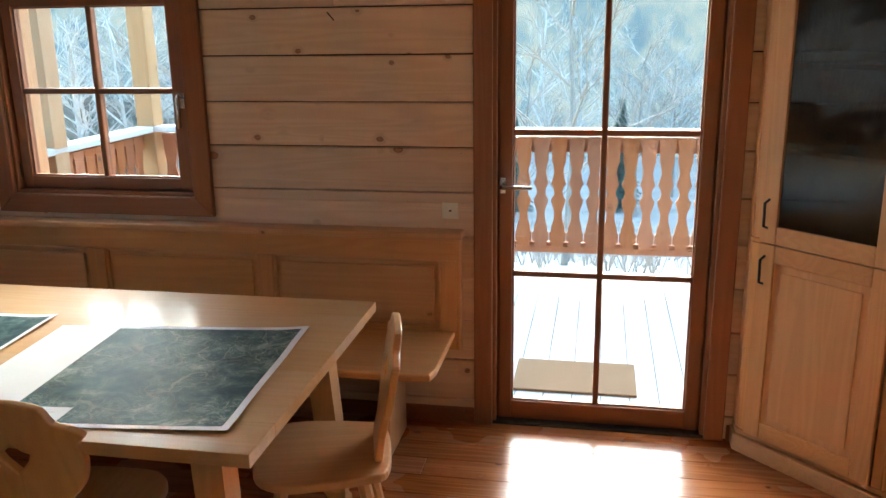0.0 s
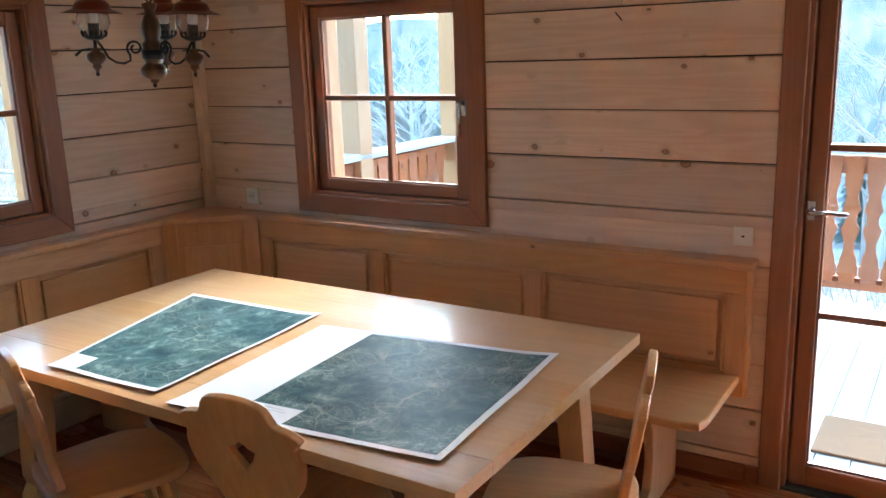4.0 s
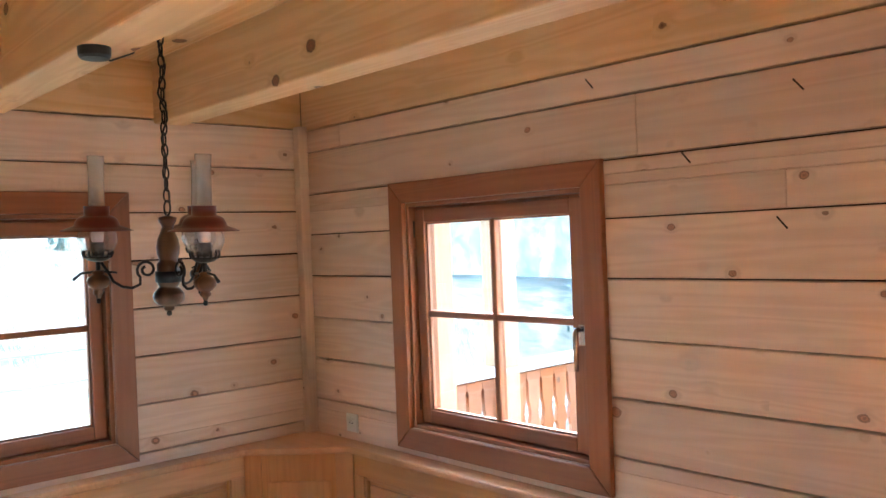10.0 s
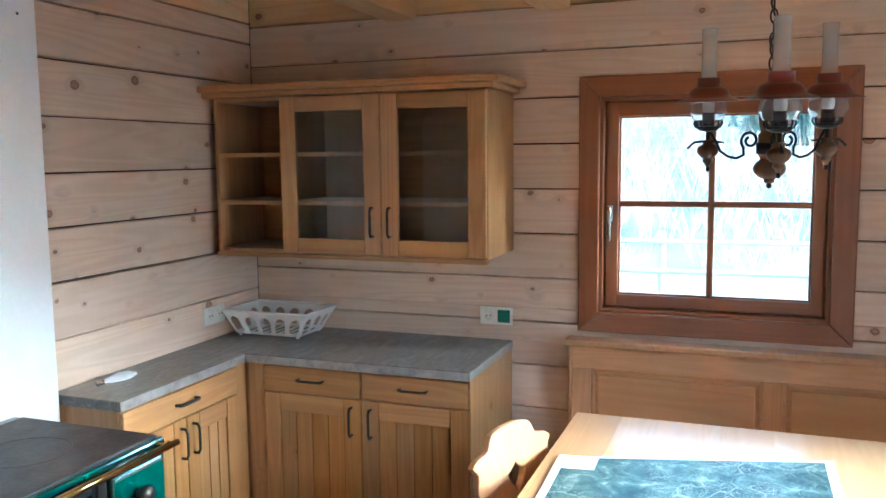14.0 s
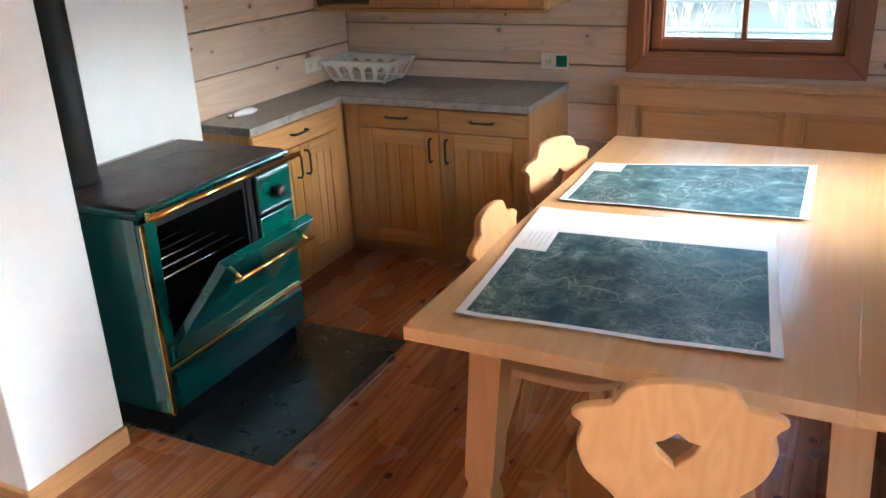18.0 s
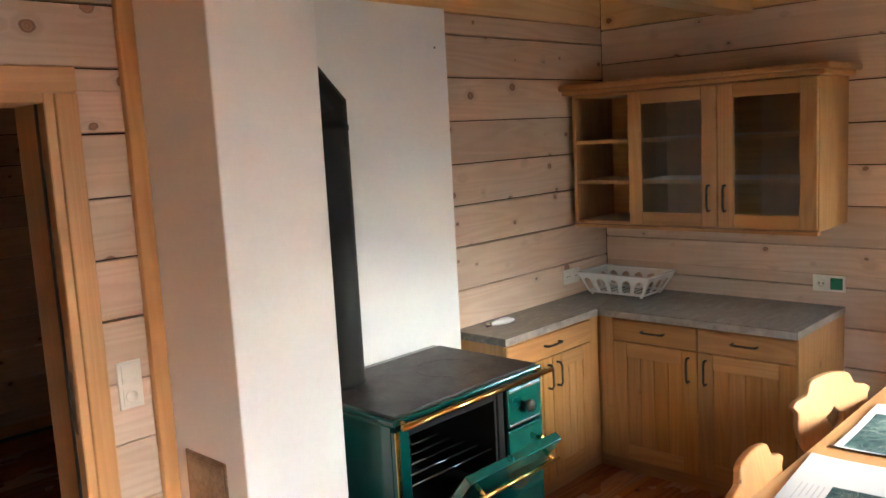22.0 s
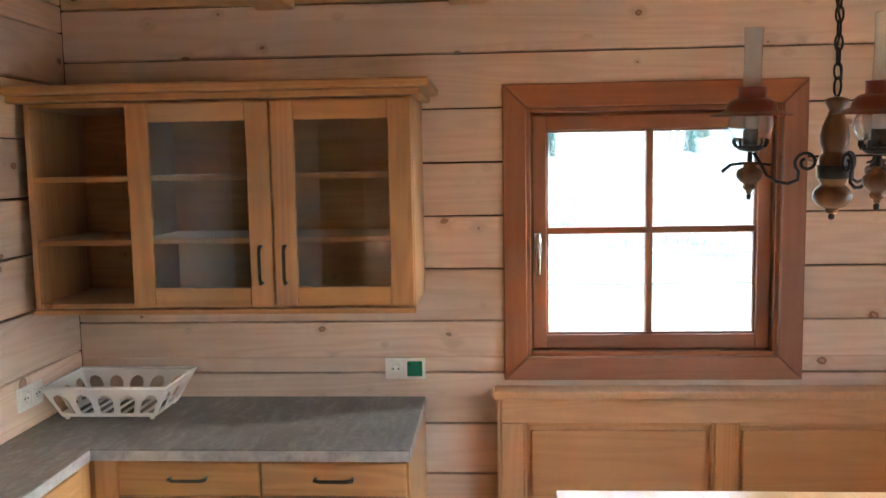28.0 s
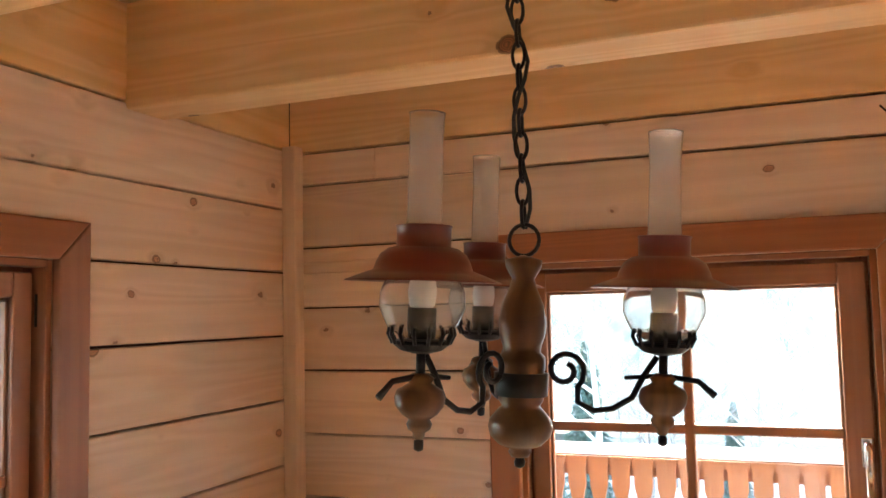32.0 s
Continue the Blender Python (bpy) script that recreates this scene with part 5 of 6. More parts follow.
lp.matrix_world = Matrix.Translation((LX, LY, 1.872)) @ pose(0, 0, 0, 0, 3.0, -2) @ Matrix.Scale(0.955, 4) @ Matrix.Translation((0, 0, -0.31))
# chain, cable, ceiling cup
hc = thing("lamp_chain", LX, LY, 1.57, "black iron chain with a cable from the ceiling", "chain")
chain_top = CEIL - 1.57
z, flip = 0.325, 0
while z < chain_top:
    ring = []
    for i in range(16):
        t = 2 * math.pi * i / 16
        u, v = 0.0085 * math.cos(t), 0.0185 * math.sin(t)
        ring.append((u, 0, z + 0.014 + v) if flip else (0, u, z + 0.014 + v))
    part("chain_link", tube(ring, 0.0026, 6, closed=True), iron, hc, "", True)
    z += 0.031
    flip = 1 - flip
cab = [(0.012 * math.sin(i * 0.9), 0.008 * math.cos(i * 1.3), 0.32 + (chain_top - 0.36) * i / 24) for i in range(25)]
zt = 2.266 - 1.57
cab += [(0.012, -0.03, chain_top - 0.055), (0.03, -0.09, zt + 0.02), (0.05, -0.16, zt - 0.012), (0.062, -0.20, zt)]
part("cable", tube(cab, 0.003, 6), black_plastic, hc, "black lamp cable", True)
rose = tagged(part("ceiling_rose", lathe([(0, -0.030), (0.034, -0.029), (0.040, -0.022), (0.041, 0.0), (0, 0.0)], 28, m=Matrix.Translation((1.168, 2.150, 2.2796))), black_plastic, smooth=False), "flat black ceiling rose under a beam", "ceiling rose")

# ---- dark slots of the old clamps in the terrace wall ----
for sx, sz in ((1.676, 2.24), (2.352, 2.128), (2.015, 1.969), (2.648, 1.934), (2.296, 1.768)):
    b = box(-0.022, -0.002, -0.0025, 0.022, 0.0, 0.0025, 0.0008)
    bmesh.ops.transform(b, matrix=pose(sx, N - 0.0004, sz, 0, 50, 0), verts=b.verts)
    tagged(part("clamp_slot", b, dark_gap), "short slanting dark clamp in the spruce wall", "clamp", "clamps in the wall")

# ---- sockets and switches ----
def socket(name, m4, n, kinds, label):
    """A row of square units in one frame; local x along the wall, y out of it, z up."""
    s = new(name)
    s.matrix_world = m4
    tagged(s, label, "socket")
    w = 0.071
    part("frame", box(-w * n / 2 - 0.005, 0.0004, -0.0405, w * n / 2 + 0.005, 0.008, 0.0405, 0.003, 2), socket_plastic, s)
    for i, kind in enumerate(kinds):
        cx = -w * n / 2 + w * (i + 0.5)
        if kind == "socket":
            part("insert", box(cx - 0.029, 0.008, -0.029, cx + 0.029, 0.0115, 0.029, 0.003), socket_plastic, s)
            part("cup", lathe([(0.021, 0.0), (0.021, 0.003), (0.0185, 0.003), (0.0175, -0.0), (0, 0.0005)], 24, m=Matrix.Translation((cx, 0.0115, 0)) @ pose(0, 0, 0, -90, 0, 0)), socket_plastic, s, "", True)
            for d in (-0.0095, 0.0095):
                part("pin_hole", box(cx + d - 0.0028, 0.0112, -0.0028, cx + d + 0.0028, 0.0135, 0.0028, 0.001), black_plastic, s)
        elif kind == "switch":
            part("rocker", box(cx - 0.028, 0.008, -0.028, cx + 0.028, 0.013, 0.028, 0.004, 2), socket_plastic, s)
        elif kind == "small":
            part("rocker", box(cx - 0.024, 0.008, -0.024, cx + 0.024, 0.011, 0.024, 0.003), socket_plastic, s)
            part("pin_hole", box(cx - 0.006, 0.0108, -0.004, cx + 0.006, 0.0125, 0.004, 0.001), black_plastic, s, "dark jack opening")
        else:
            part("flap", box(cx - 0.028, 0.008, -0.028, cx + 0.028, 0.014, 0.028, 0.004, 2), green_plastic, s, "green socket cover")
    return s


socket("double_socket", pose(0.0, 1.245, 0.957, 0, 0, -90), 2, ["green", "socket"], "cream double socket with one green cover above the worktop")
socket("double_socket", pose(0.375, 0.0, 0.958), 2, ["socket", "socket"], "cream double socket in the corner above the worktop")
socket("wall_socket", pose(2.786, N, 0.969, 0, 0, 180) @ Matrix.Scale(0.86, 4), 1, ["small"], "cream antenna socket beside the terrace door")
socket("wall_socket", pose(0.32, N, 0.965, 0, 0, 180), 1, ["socket"], "cream wall socket near the corner above the bench")
sw = new("light_switch")
sw.matrix_world = pose(2.962, SD, 1.02)
tagged(sw, "cream light switch over a socket in one tall frame", "switch")
part("frame", box(-0.0405, 0.0004, -0.078, 0.0405, 0.008, 0.078, 0.003, 2), socket_plastic, sw)
part("rocker", box(-0.028, 0.008, 0.008, 0.028, 0.013, 0.066, 0.004, 2), socket_plastic, sw)
part("insert", box(-0.028, 0.008, -0.066, 0.028, 0.0115, -0.008, 0.003), socket_plastic, sw)
part("cup", lathe([(0.021, 0.0), (0.021, 0.003), (0.0185, 0.003), (0.0175, 0.0), (0, 0.0005)], 24, m=Matrix.Translation((0, 0.0115, -0.037)) @ pose(0, 0, 0, -90, 0, 0)), socket_plastic, sw, "", True)
tagged(part("round_cover", lathe([(0.047, 0.0), (0.047, 0.003), (0.044, 0.0045), (0, 0.005)], 32, m=Matrix.Translation((2.972, SD + 0.0006, 0.285)) @ pose(0, 0, 0, -90, 0, 0)), socket_plastic), "round cream blank cover low on the wall", "cover")

# ---- dish rack ----
rk = thing("dish_rack", 0.19, 0.235, CT, "white plastic dish rack with arched slots on the worktop", "dish rack")


def rack_wall(p0, p1, q0, q1, n):
    """A slanted side from the foot p0-p1 to the rim q0-q1 with n arched slots."""
    p0, p1, q0, q1 = (Vector(v) for v in (p0, p1, q0, q1))
    holes = []
    for i in range(n):
        c = (i + 0.5) / n
        r = 0.34 / n
        holes.append([(c - r, 0.12), (c + r, 0.12), (c + r, 0.55), (c + r * 0.7, 0.70), (c, 0.78), (c - r * 0.7, 0.70), (c - r, 0.55)])
    b = slab([(0, 0), (1, 0), (1, 1), (0, 1)], 1.0, None, 0, holes)
    nrm = (p1 - p0).cross(q0 - p0).normalized() * 0.003
    for v in b.verts:
        u, w, d = v.co
        lo, hi = p0.lerp(p1, u), q0.lerp(q1, u)
        v.co = lo.lerp(hi, w) + nrm * d
    return b


fz, rz = 0.012, 0.122
F = [(-0.105, -0.165), (0.105, -0.165), (0.105, 0.165), (-0.105, 0.165)]
G = [(-0.145, -0.215), (0.145, -0.215), (0.145, 0.225), (-0.145, 0.225)]
for i in range(4):
    j = (i + 1) % 4
    part("side", rack_wall((*F[i], fz), (*F[j], fz), (*G[i], rz), (*G[j], rz), 3 if i % 2 == 0 else 5), white_plastic, rk)
part("rim", tube([(*p, rz) for p in G], 0.006, 8, closed=True), white_plastic, rk, "", True)
for i in range(9):
    y0 = -0.155 + i * 0.0775 / 2
    part("base_bar", box(-0.105, y0 - 0.004, fz - 0.002, 0.105, y0 + 0.004, fz + 0.006, 0.001), white_plastic, rk)
for p in F:
    part("foot", lathe([(0.008, 0), (0.010, 0.012), (0.006, 0.016)], 10, m=Matrix.Translation((p[0] * 0.92, p[1] * 0.92, 0.0005))), white_plastic, rk, "", True)

# a bulb in its clear wrapper on the worktop
wrap = plain("clear_crinkled_wrapper", (0.85, 0.86, 0.86), 0.12, 0.0, 0.05, 20, 0.4)
lb = thing("packed_bulb", 1.13, 0.115, CT, "pale candle bulb in a shiny wrapper lying on the worktop", "bulb", turn=-10)
b = lathe([(0, -0.085), (0.010, -0.083), (0.012, -0.050), (0.018, -0.030), (0.025, 0.010), (0.021, 0.050), (0.008, 0.082), (0, 0.086)], 18, m=Matrix.Translation((0, 0, 0.018)) @ pose(0, 0, 0, 0, -90, 0))
for v in b.verts:
    v.co += Vector((0, 0, 0.004 * noise.noise(v.co * 60)))
    v.co.z = max(v.co.z * 0.72, 0.0008)
part("wrapper", b, wrap, lb)
part("cap", lathe([(0, 0), (0.011, 0.001), (0.012, 0.026), (0, 0.027)], 14, m=Matrix.Translation((0.062, 0, 0.0125)) @ pose(0, 0, 0, 0, 90, 0)), chrome, lb, "metal bulb cap", True)

# ---- terrace ----
tr = tagged(part("terrace_frame", box(-0.1, N + WALL, -0.30, 7.0, 6.12, -0.09, 0.004), rail_wood), "timber substructure of the terrace", "terrace", kind="structure")
x = -0.08
while x < 6.9:
    part("deck_board", box(x, N + WALL + 0.004, -0.088, x + 0.1365, 6.10, -0.06, 0.003), deck_wood, tr)
    x += 0.141
RAILY, RAILX = 6.0, 0.03


def baluster_outline():
    """One railing board: its edges are cut so that two neighbours leave a vase-shaped gap."""
    gap = [(0.02, 0.0), (0.02, 0.012), (0.055, 0.012), (0.055, 0.002), (0.12, 0.002), (0.13, 0.008), (0.16, 0.009), (0.22, 0.020), (0.27, 0.022), (0.33, 0.010), (0.36, 0.006), (0.39, 0.018), (0.42, 0.021), (0.45, 0.016), (0.475, 0.006), (0.52, 0.014), (0.56, 0.019), (0.60, 0.015), (0.64, 0.008), (0.75, 0.007), (0.76, 0.001), (0.80, 0.001)]
    w = 0.061
    return [(w - g * 1.55, z) for z, g in gap] + [(-w + g * 1.55, z) for z, g in reversed(gap)]


board_mesh = None


def railing(name, m4, length, label):
    global board_mesh
    r = new(name)
    r.matrix_world = m4
    tagged(r, label, "railing")
    # the pale colour stands in for daylight on the handrail; boards below stay orange
    part("handrail", box(-0.03, -0.07, 0.985, length, 0.07, 1.03, 0.008, 2), deck_wood, r, "handrail painted pale for the daylight on its top")
    part("rail", box(0, 0.016, 0.86, length, 0.06, 0.97, 0.006, 2), rail_wood, r)
    part("rail", box(0, 0.016, 0.13, length, 0.06, 0.21, 0.006, 2), rail_wood, r)
    for i in range(int(length / 0.1225)):
        at = Matrix.Translation((0.061 + i * 0.1225, 0, 0))
        if board_mesh is None:
            ob = part("baluster_board", slab(baluster_outline(), 0.024, Matrix.Translation((0, 0.014, 0.165)) @ pose(0, 0, 0, 90, 0, 0), 0), rail_wood, r)
            ob.matrix_local = at
            board_mesh = ob.data
        else:
            piece("baluster_board", board_mesh, r, at)
    return r


railing("terrace_railing", pose(RAILX + 0.09, RAILY, 0), 6.6, "orange larch terrace railing with cut-out boards along the front")
railing("terrace_railing", pose(RAILX, N + WALL + 0.02, 0, 0, 0, 90), RAILY - N - WALL - 0.1, "orange larch terrace railing with cut-out boards at the side")
for px, py in ((RAILX, RAILY), (RAILX, 4.80), (6.7, RAILY)):
    p = tagged(part("terrace_post", box(px - 0.07, py - 0.07, -0.06, px + 0.07, py + 0.07, 3.3, 0.008, 2), post_wood), "square pale orange larch post of the terrace", "post", "terrace posts")
tagged(part("door_mat", box(3.0, 4.02, -0.0595, 3.62, 4.42, -0.045, 0.006, 2), plain("coir_mat", (0.24, 0.13, 0.06), 0.9, 0, 0.2, 80, 0.6)), "brown coir mat on the terrace", "mat")

# ---- ground and hills ----
def lift(x, y):
    """The height of the land: a level meadow to the west that rises past the fence, a dip to the north."""
    west = max(0.0, -1.5 - x)
    h = -0.62 + 0.115 * max(0.0, min(west, 60.0) - 9.0) / (1.0 + math.exp(max(-30.0, min(30.0, (y - 25.0) / 5.0))))
    north = max(0.0, y - 6.5)
    h += -0.25 * min(north, 30.0) / (1.0 + math.exp(max(-30.0, min(30.0, (west - 28.0) * 0.2))))
    h -= min(max(0.0, math.hypot(x, y) - 58.0) * 0.05, 12.0)
    return h + 0.35 * noise.noise(Vector((x * 0.09, y * 0.09, 0))) * min(1.0, max(0.0, west - 6.0 + north) * 0.08)


gr = bmesh.new()
axis_v = [-900, -500, -300, -200, -150, -120, -95, -75, -60, -50, -42, -35, -29, -24, -20, -17, -14, -11.5, -9.5, -8, -6.5, -5, -3.7, -2.5, -1.2, 0, 1.5, 3, 5, 7.5, 10, 13, 16, 20, 25, 30, 36, 43, 52, 62, 75, 90, 110, 135, 170, 220, 320, 520, 900]
grid = [[gr.verts.new((x, y, lift(x, y))) for x in axis_v] for y in axis_v]
for j in range(len(axis_v) - 1):
    for i in range(len(axis_v) - 1):
        gr.faces.new((grid[j][i], grid[j][i + 1], grid[j + 1][i + 1], grid[j + 1][i]))
gt = Tree("winter_meadow")
gp = gt.place(False)
ga, gb, gc = gt.noise(gp, 0.35, 6.0, 0.6, 0.5), gt.noise(gp, 6.0, 5.0, 0.7), gt.noise(gp, 0.06, 3.0, 0.5)
zone = gt.node("ShaderNodeSeparateXYZ", i0=gp).outputs
woods = gt.grey(gt.math("ADD", zone[1], gt.math("MULTIPLY", gt.math("SUBTRACT", ga, 0.5), 14.0)), 9.0, 24.0)
gcol = gt.ramp(gt.math("ADD", gt.math("MULTIPLY", ga, 0.6), gt.math("MULTIPLY", gb, 0.4)), [(0.3, (0.13, 0.12, 0.06)), (0.48, (0.20, 0.19, 0.105)), (0.62, (0.27, 0.25, 0.155)), (0.75, (0.15, 0.20, 0.07))])
gt.bump(gb, 0.6, 0.05)
forest_floor = gt.ramp(gt.noise(gp, 0.9, 6.0, 0.7, 0.6), [(0.3, (0.24, 0.23, 0.20)), (0.5, (0.36, 0.34, 0.31)), (0.7, (0.46, 0.44, 0.41))])
scrub = gt.grey(gt.math("ADD", zone[0], gt.math("MULTIPLY", gt.math("SUBTRACT", ga, 0.5), 8.0)), -10.0, -14.0)
scrub_col = gt.ramp(gt.noise(gp, 0.55, 7.0, 0.75, 0.8), [(0.34, (0.025, 0.034, 0.019)), (0.46, (0.060, 0.057, 0.036)), (0.57, (0.108, 0.084, 0.062)), (0.70, (0.19, 0.16, 0.125))])
gcol = gt.mix(scrub, gcol, scrub_col)
gcol = gt.mix(gt.math("MULTIPLY", woods, gt.math("SUBTRACT", 1.0, scrub)), gcol, forest_floor)
meadow = gt.out(Base_Color=gcol, Roughness=0.95)
tagged(part("ground", gr, meadow, smooth=True), "pale winter meadow rising to wooded hills", "ground", kind="structure")

# ---- backdrop: glowing wooded hills beyond the meadow, with the haze painted in ----
RIDGE = ((-180, 6), (-110, 6), (-92, 4.2), (-80, 2.2), (-66, 1.6), (-50, 1.3), (-30, 2.0), (-18, 3.0), (-9, 6.5), (10, 11), (60, 11), (100, 7), (180, 6))


def ridge(a):
    """The height of the skyline, in degrees, along the compass."""
    for (a0, h0), (a1, h1) in zip(RIDGE, RIDGE[1:]):
        if a0 <= a <= a1:
            h = h0 + (h1 - h0) * (a - a0) / (a1 - a0)
            return h + 0.30 * noise.noise(Vector((a * 0.25, 0, 0))) + 0.16 * noise.noise(Vector((a * 1.7, 5, 0))) + 0.10 * noise.noise(Vector((a * 6.0, 9, 0)))
    return 6.0


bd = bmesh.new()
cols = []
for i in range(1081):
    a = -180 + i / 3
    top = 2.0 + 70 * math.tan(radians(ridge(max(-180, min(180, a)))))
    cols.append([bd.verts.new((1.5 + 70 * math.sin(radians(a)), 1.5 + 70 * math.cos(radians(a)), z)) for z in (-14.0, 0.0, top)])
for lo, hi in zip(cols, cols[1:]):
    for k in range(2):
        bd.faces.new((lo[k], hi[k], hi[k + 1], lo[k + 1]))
hz = Tree("glowing_hill_painted_haze")
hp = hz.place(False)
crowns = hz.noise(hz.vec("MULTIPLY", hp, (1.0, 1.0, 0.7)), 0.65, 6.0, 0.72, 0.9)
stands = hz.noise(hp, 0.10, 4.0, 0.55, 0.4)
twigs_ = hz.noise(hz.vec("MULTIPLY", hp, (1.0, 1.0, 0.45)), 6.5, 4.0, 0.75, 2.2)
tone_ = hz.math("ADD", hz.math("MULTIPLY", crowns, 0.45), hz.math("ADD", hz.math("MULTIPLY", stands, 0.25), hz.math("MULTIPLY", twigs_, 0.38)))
# The blue-to-white ramp paints the haze; the sheet emits it instead of being lit.
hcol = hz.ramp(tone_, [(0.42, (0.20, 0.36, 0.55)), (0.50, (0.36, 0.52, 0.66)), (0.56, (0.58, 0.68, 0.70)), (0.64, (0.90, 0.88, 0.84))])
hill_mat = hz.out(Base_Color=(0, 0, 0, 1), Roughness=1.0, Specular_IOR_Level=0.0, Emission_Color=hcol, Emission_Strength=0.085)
tagged(part("backdrop", bd, hill_mat), "glowing backdrop of a wooded hillside with blue haze painted in", "hillside", kind="structure")

# ---- trees ----
bark = plain("grey_bark", (0.26, 0.22, 0.19), 0.9, 0, 0.35, 9, 0.6)
pale_bark = plain("pale_birch_bark", (0.42, 0.38, 0.34), 0.85, 0, 0.3, 9, 0.4)
twig = plain("pale_bare_twigs", (0.34, 0.27, 0.22), 0.9, 0, 0.3, 9)
nt_ = Tree("spruce_needles")
npz = nt_.place()
ncol = nt_.ramp(nt_.noise(npz, 2.0, 4.0, 0.6), [(0.35, (0.035, 0.065, 0.048)), (0.55, (0.065, 0.105, 0.08)), (0.7, (0.10, 0.14, 0.095))])
needles = nt_.out(Base_Color=ncol, Roughness=0.8)


def spruce(height, seed, fine=False):
    """A trunk with drooping whorls of many small needle clumps."""
    rg = random.Random(seed)
    t = thing("spruce_tree", 0, 0, 0, "dark green spruce tree on the hillside", "tree", "spruces on the hills")
    part("trunk", tube([(0, 0, -1.5), (0, 0, height * 0.5), (0, 0, height)], [height * 0.018, height * 0.011, 0.02], 7), bark, t)
    verts, faces = [], []
    z = height * 0.10
    while z < height * 0.985:
        f = 1 - z / height
        r = height * 0.20 * f ** 0.85 * rg.uniform(0.75, 1.15) + 0.12
        n = 5 + int(6 * f)
        for i in range(n):
            a = 2 * math.pi * (i + rg.random() * 0.8) / n
            rr = r * rg.uniform(0.65, 1.1)
            if fine:
                d = Vector((math.cos(a), math.sin(a), 0))
                sd = Vector((-d.y, d.x, 0))
                steps = 5 + int(rr * 4)
                for k in range(steps):
                    s = (k + 0.6) / steps
                    base = d * rr * s + Vector((0, 0, z - rr * 0.30 * s * s + rr * 0.10 * s))
                    for side in (-1, 1):
                        ln = (0.34 * rr * (1 - s) + 0.16) * rg.uniform(0.7, 1.2)
                        tip = base + (d * 0.75 + sd * side * rg.uniform(0.6, 1.0)).normalized() * ln + Vector((0, 0, -ln * rg.uniform(0.25, 0.6)))
                        for j in range(5):
                            c = base.lerp(tip, (j + rg.random()) / 5)
                            e = (tip - base).normalized() * rg.uniform(0.10, 0.2)
                            u = Vector((rg.gauss(0, 0.05), rg.gauss(0, 0.05), rg.uniform(-0.13, -0.02)))
                            q = len(verts)
                            verts += [c, c + e + u, c + e * 0.3 + u * 1.4]
                            faces.append((q, q + 1, q + 2))
                continue
            for k in range(4):
                s0, s1 = k / 4, (k + 1) / 4 + 0.08
                w = rr * (0.20 - 0.11 * s0) * rg.uniform(0.7, 1.2)
                d = Vector((math.cos(a), math.sin(a), 0))
                sd = Vector((-d.y, d.x, 0))
                p0 = d * rr * s0 + Vector((0, 0, z - rr * 0.28 * s0 * s0))
                p1 = d * rr * s1 + Vector((0, 0, z - rr * 0.38 * s1 * s1 - 0.1))
                q = len(verts)
                dz = Vector((0, 0, w * 0.7))
                verts += [p0 + sd * w, p0 - sd * w - dz * 0.4, p1 - sd * w * 0.5 - dz, p1 + sd * w * 0.5 - dz * 0.3, (p0 + p1) / 2 + dz * 0.5]
                faces += [(q, q + 1, q + 4), (q + 1, q + 2, q + 4), (q + 2, q + 3, q + 4), (q + 3, q, q + 4)]
        z += height * (0.016 if fine else 0.028) * (0.55 + f)
    b = bmesh.new()
    vs = [b.verts.new(v) for v in verts]
    for f in faces:
        b.faces.new([vs[i] for i in f])
    part("crown", b, needles, t, "drooping dark needle branches")
    return t


def bare_tree(height, seed, mat, label):
    """A leafless tree: limbs that fork four times."""
    rg = random.Random(seed)
    t = thing("bare_tree", 0, 0, 0, label, "tree", "bare trees")
    limbs = bmesh.new()
    verts, faces = [], []

    def stick(p, q, r0, r1):
        d = (q - p).normalized()
        s = d.orthogonal().normalized()
        u = d.cross(s)
        k = len(verts)
        for c, r in ((p, r0), (q, r1)):
            for i in range(4):
                an = math.pi / 2 * i
                verts.append(c + (s * math.cos(an) + u * math.sin(an)) * r)
        for i in range(4):
            faces.append((k + i, k + (i + 1) % 4, k + 4 + (i + 1) % 4, k + 4 + i))

    def grow(p, d, ln, r, level):
        q = p + d * ln
        if level > 0:
            stick(p, q, r, r * 0.62)
        if level == 5:
            return
        for i in range(3 if level < 4 else 2):
            e = (d + Vector((rg.gauss(0, 0.42), rg.gauss(0, 0.42), rg.gauss(0.12, 0.25)))).normalized()
            f = rg.uniform(0.45, 1.0)
            grow(p + d * ln * f, e, ln * rg.uniform(0.5, 0.78), r * 0.55, level + 1)

    part("trunk", tube([(0, 0, -1), (0.02 * height, 0, height * 0.3), (0, 0.02 * height, height * 0.72)], [height * 0.010, height * 0.008, height * 0.003], 8), mat, t)
    for k in range(9):
        hgt = height * (0.22 + 0.055 * k)
        a = k * 2.4 + rg.random()
        grow(Vector((0.01 * height, 0.005 * height, hgt)), Vector((math.cos(a), math.sin(a), rg.uniform(0.5, 1.1))).normalized(), height * (0.20 - 0.012 * k), height * 0.0046, 1)
    me = bpy.data.meshes.new("limbs")
    me.from_pydata([tuple(v) for v in verts], [], faces)
    limbs.from_mesh(me)
    bpy.data.meshes.remove(me)
    part("limbs", limbs, twig if mat is bark else mat, t, "thin bare branches")
    return t


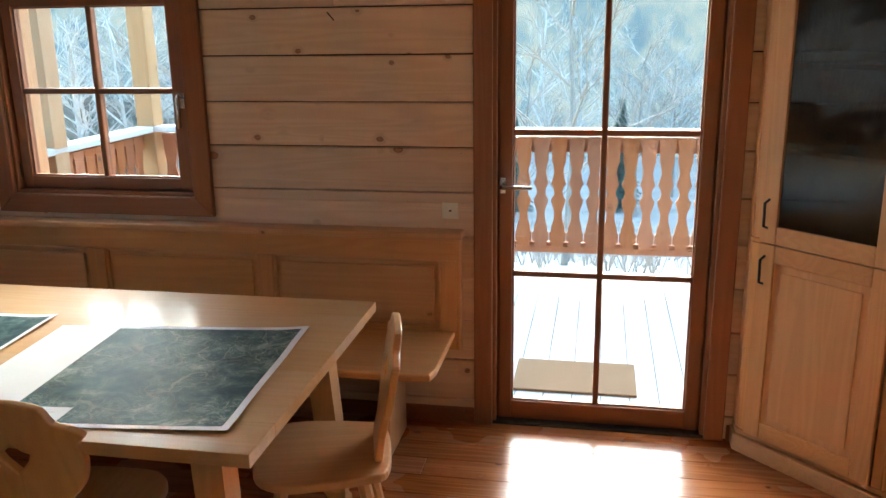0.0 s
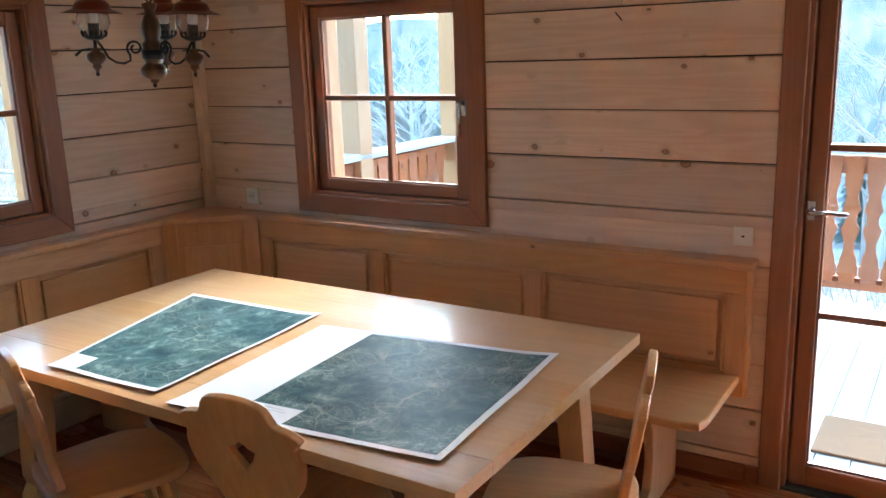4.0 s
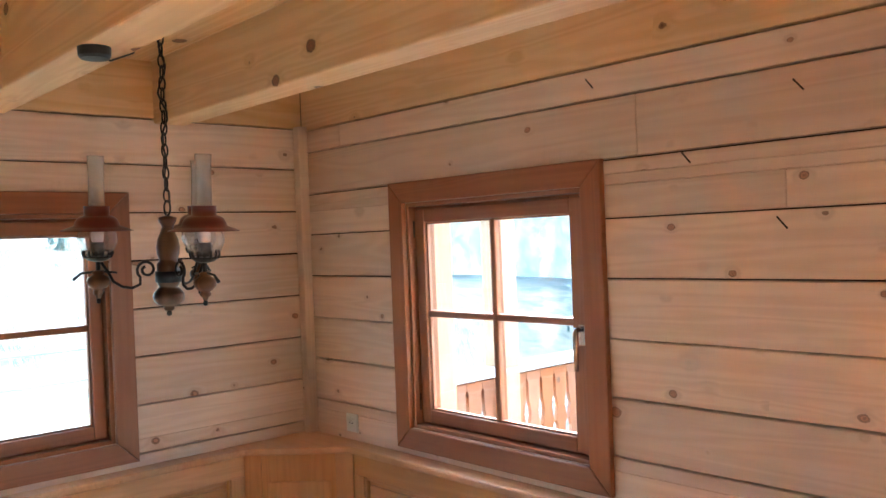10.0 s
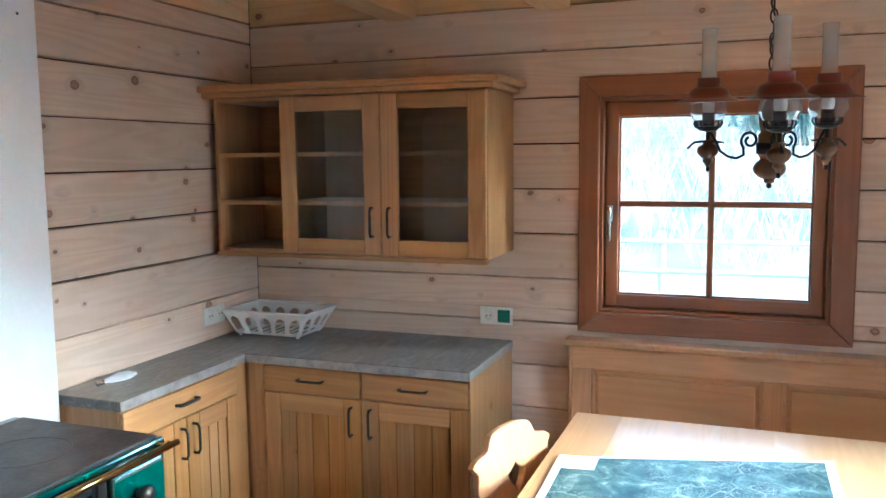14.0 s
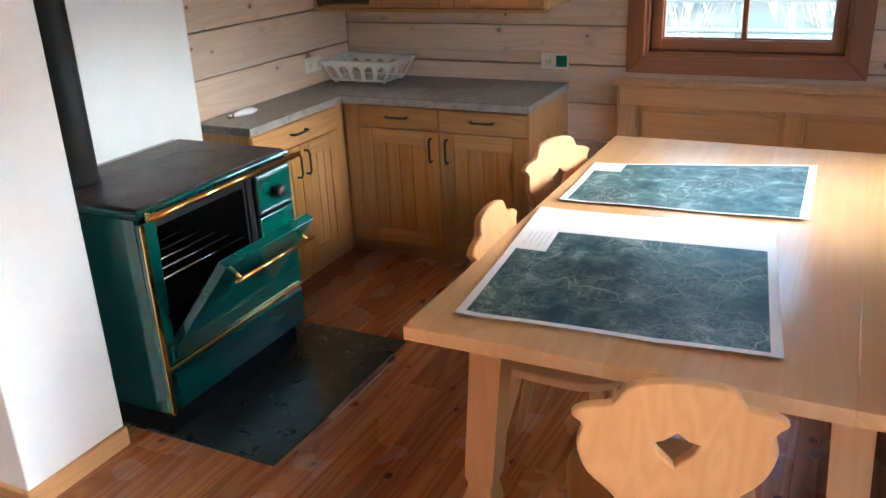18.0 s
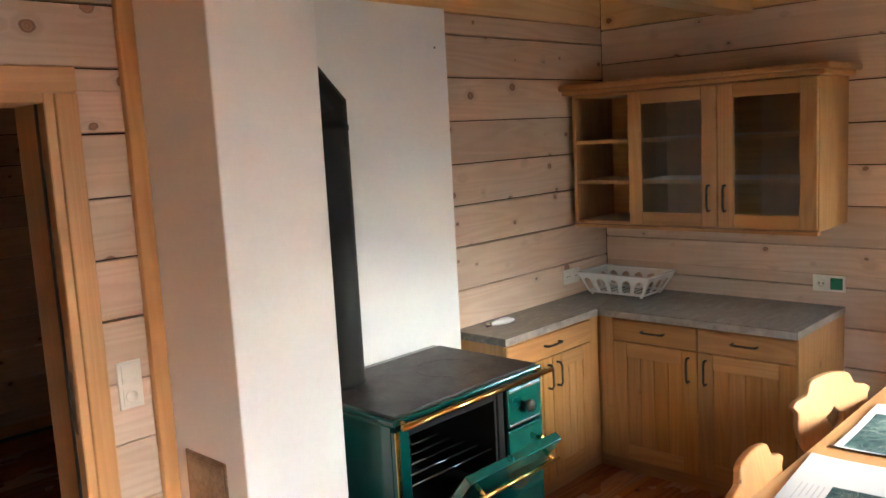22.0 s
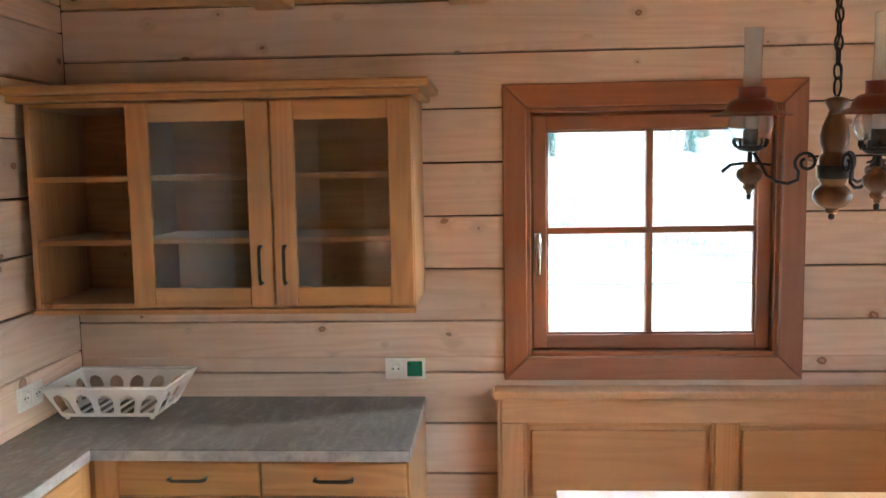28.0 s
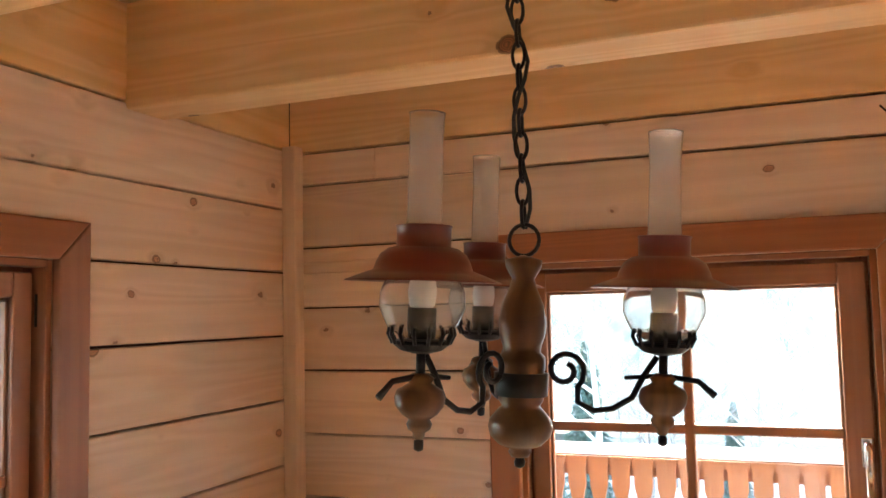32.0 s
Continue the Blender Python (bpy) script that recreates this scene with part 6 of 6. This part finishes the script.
rg = random.Random(11)
kinds = [spruce(15.0, 1), spruce(20.0, 2), spruce(17.0, 5)]
spots = []
for i in range(33):
    a = radians(rg.uniform(-40, -14) if i % 3 == 0 else rg.uniform(-118, -58))
    d = rg.uniform(40, 54)
    spots.append((1.5 + d * math.sin(a), 1.5 + d * math.cos(a)))
for i, (x, y) in enumerate(spots):
    src = kinds[i % 3]
    m = pose(x, y, lift(x, y) - 0.2, 0, 0, rg.uniform(0, 360)) @ Matrix.Scale(rg.uniform(0.22, 0.5), 4)
    if i < 3:
        src.matrix_world = m
    else:
        copy_thing(src, m)
close = spruce(16.0, 9, True)
for i, (x, y, g) in enumerate([(-5.35, 32.0, 0.5), (-1.0, 44.0, 0.7), (-20, 40, 0.35), (-44, 13, 0.4), (-38, 2, 0.45), (-50, 22, 0.4), (-33, 4, 0.3), (4.5, 46, 0.8)]):
    m = pose(x, y, lift(x, y) - 0.2, 0, 0, i * 71) @ Matrix.Scale(g, 4)
    if i == 0:
        close.matrix_world = m
    else:
        copy_thing(close, m)
b1 = bare_tree(13.0, 3, bark, "leafless grey tree beyond the terrace")
b2 = bare_tree(15.0, 8, pale_bark, "leafless pale birch beyond the terrace")
near = [(2.6, 20.0), (-3.2, 23.0)]
for i in range(62):
    a, d = radians(rg.uniform(-34, 22) if i % 4 else rg.uniform(-100, -50)), rg.uniform(30, 56)
    near.append((1.5 + d * math.sin(a), 1.5 + d * math.cos(a)))
for i, (x, y) in enumerate(near):
    m = pose(x, y, lift(x, y), 0, 0, i * 77) @ Matrix.Scale(0.75 if i < 2 else rg.uniform(0.7, 1.25), 4)
    if i < 2:
        (b1, b2)[i].matrix_world = m
    else:
        copy_thing((b1, b2)[i % 2], m)

# brushwood on the slope
verts, faces = [], []
for i in range(3600):
    x, y = -10.5 - abs(rg.gauss(0, 16)), rg.uniform(-22, 36)
    if i % 4 == 0:
        x, y = rg.uniform(-14, 16), rg.uniform(14, 40)
    z = lift(x, y)
    for k in range(4):
        a, ln = rg.uniform(0, 6.28), rg.uniform(0.4, 1.4)
        tip = Vector((x + math.cos(a) * ln * 0.45, y + math.sin(a) * ln * 0.45, z + ln))
        q = len(verts)
        verts += [(x - 0.012, y, z - 0.1), (x + 0.012, y, z - 0.1), (x, y + 0.018, z - 0.1), tuple(tip)]
        faces += [(q, q + 1, q + 3), (q + 1, q + 2, q + 3), (q + 2, q, q + 3)]
me = bpy.data.meshes.new("brushwood")
me.from_pydata(verts, [], faces)
me.materials.append(twig)
tagged(new("brushwood", me), "pale dry brushwood on the slope", "brushwood", kind="stuff")

# pasture fence
fn = thing("pasture_fence", -9.3, 2.0, lift(-9.3, 2.0), "grey timber pasture fence across the meadow", "fence")
fence_wood = wood("grey_fence_timber", (0.42, 0.38, 0.33), (0.28, 0.25, 0.21), "z", 0.0, 0.85)
ys = [-12 + 2.6 * i for i in range(13)]
for y in ys:
    zb = lift(-9.3, y) - lift(-9.3, 2.0)
    part("fence_post", tube([(0, y - 2, zb - 0.4), (0, y - 2, zb + 1.15)], 0.06, 8), fence_wood, fn)
for y0, y1 in zip(ys, ys[1:]):
    for hh_ in (0.55, 1.0):
        za, zb = (lift(-9.3, v) - lift(-9.3, 2.0) + hh_ for v in (y0, y1))
        part("fence_rail", tube([(0.07, y0 - 2 - 0.1, za), (0.07, y1 - 2 + 0.1, zb)], 0.04, 7), fence_wood, fn)
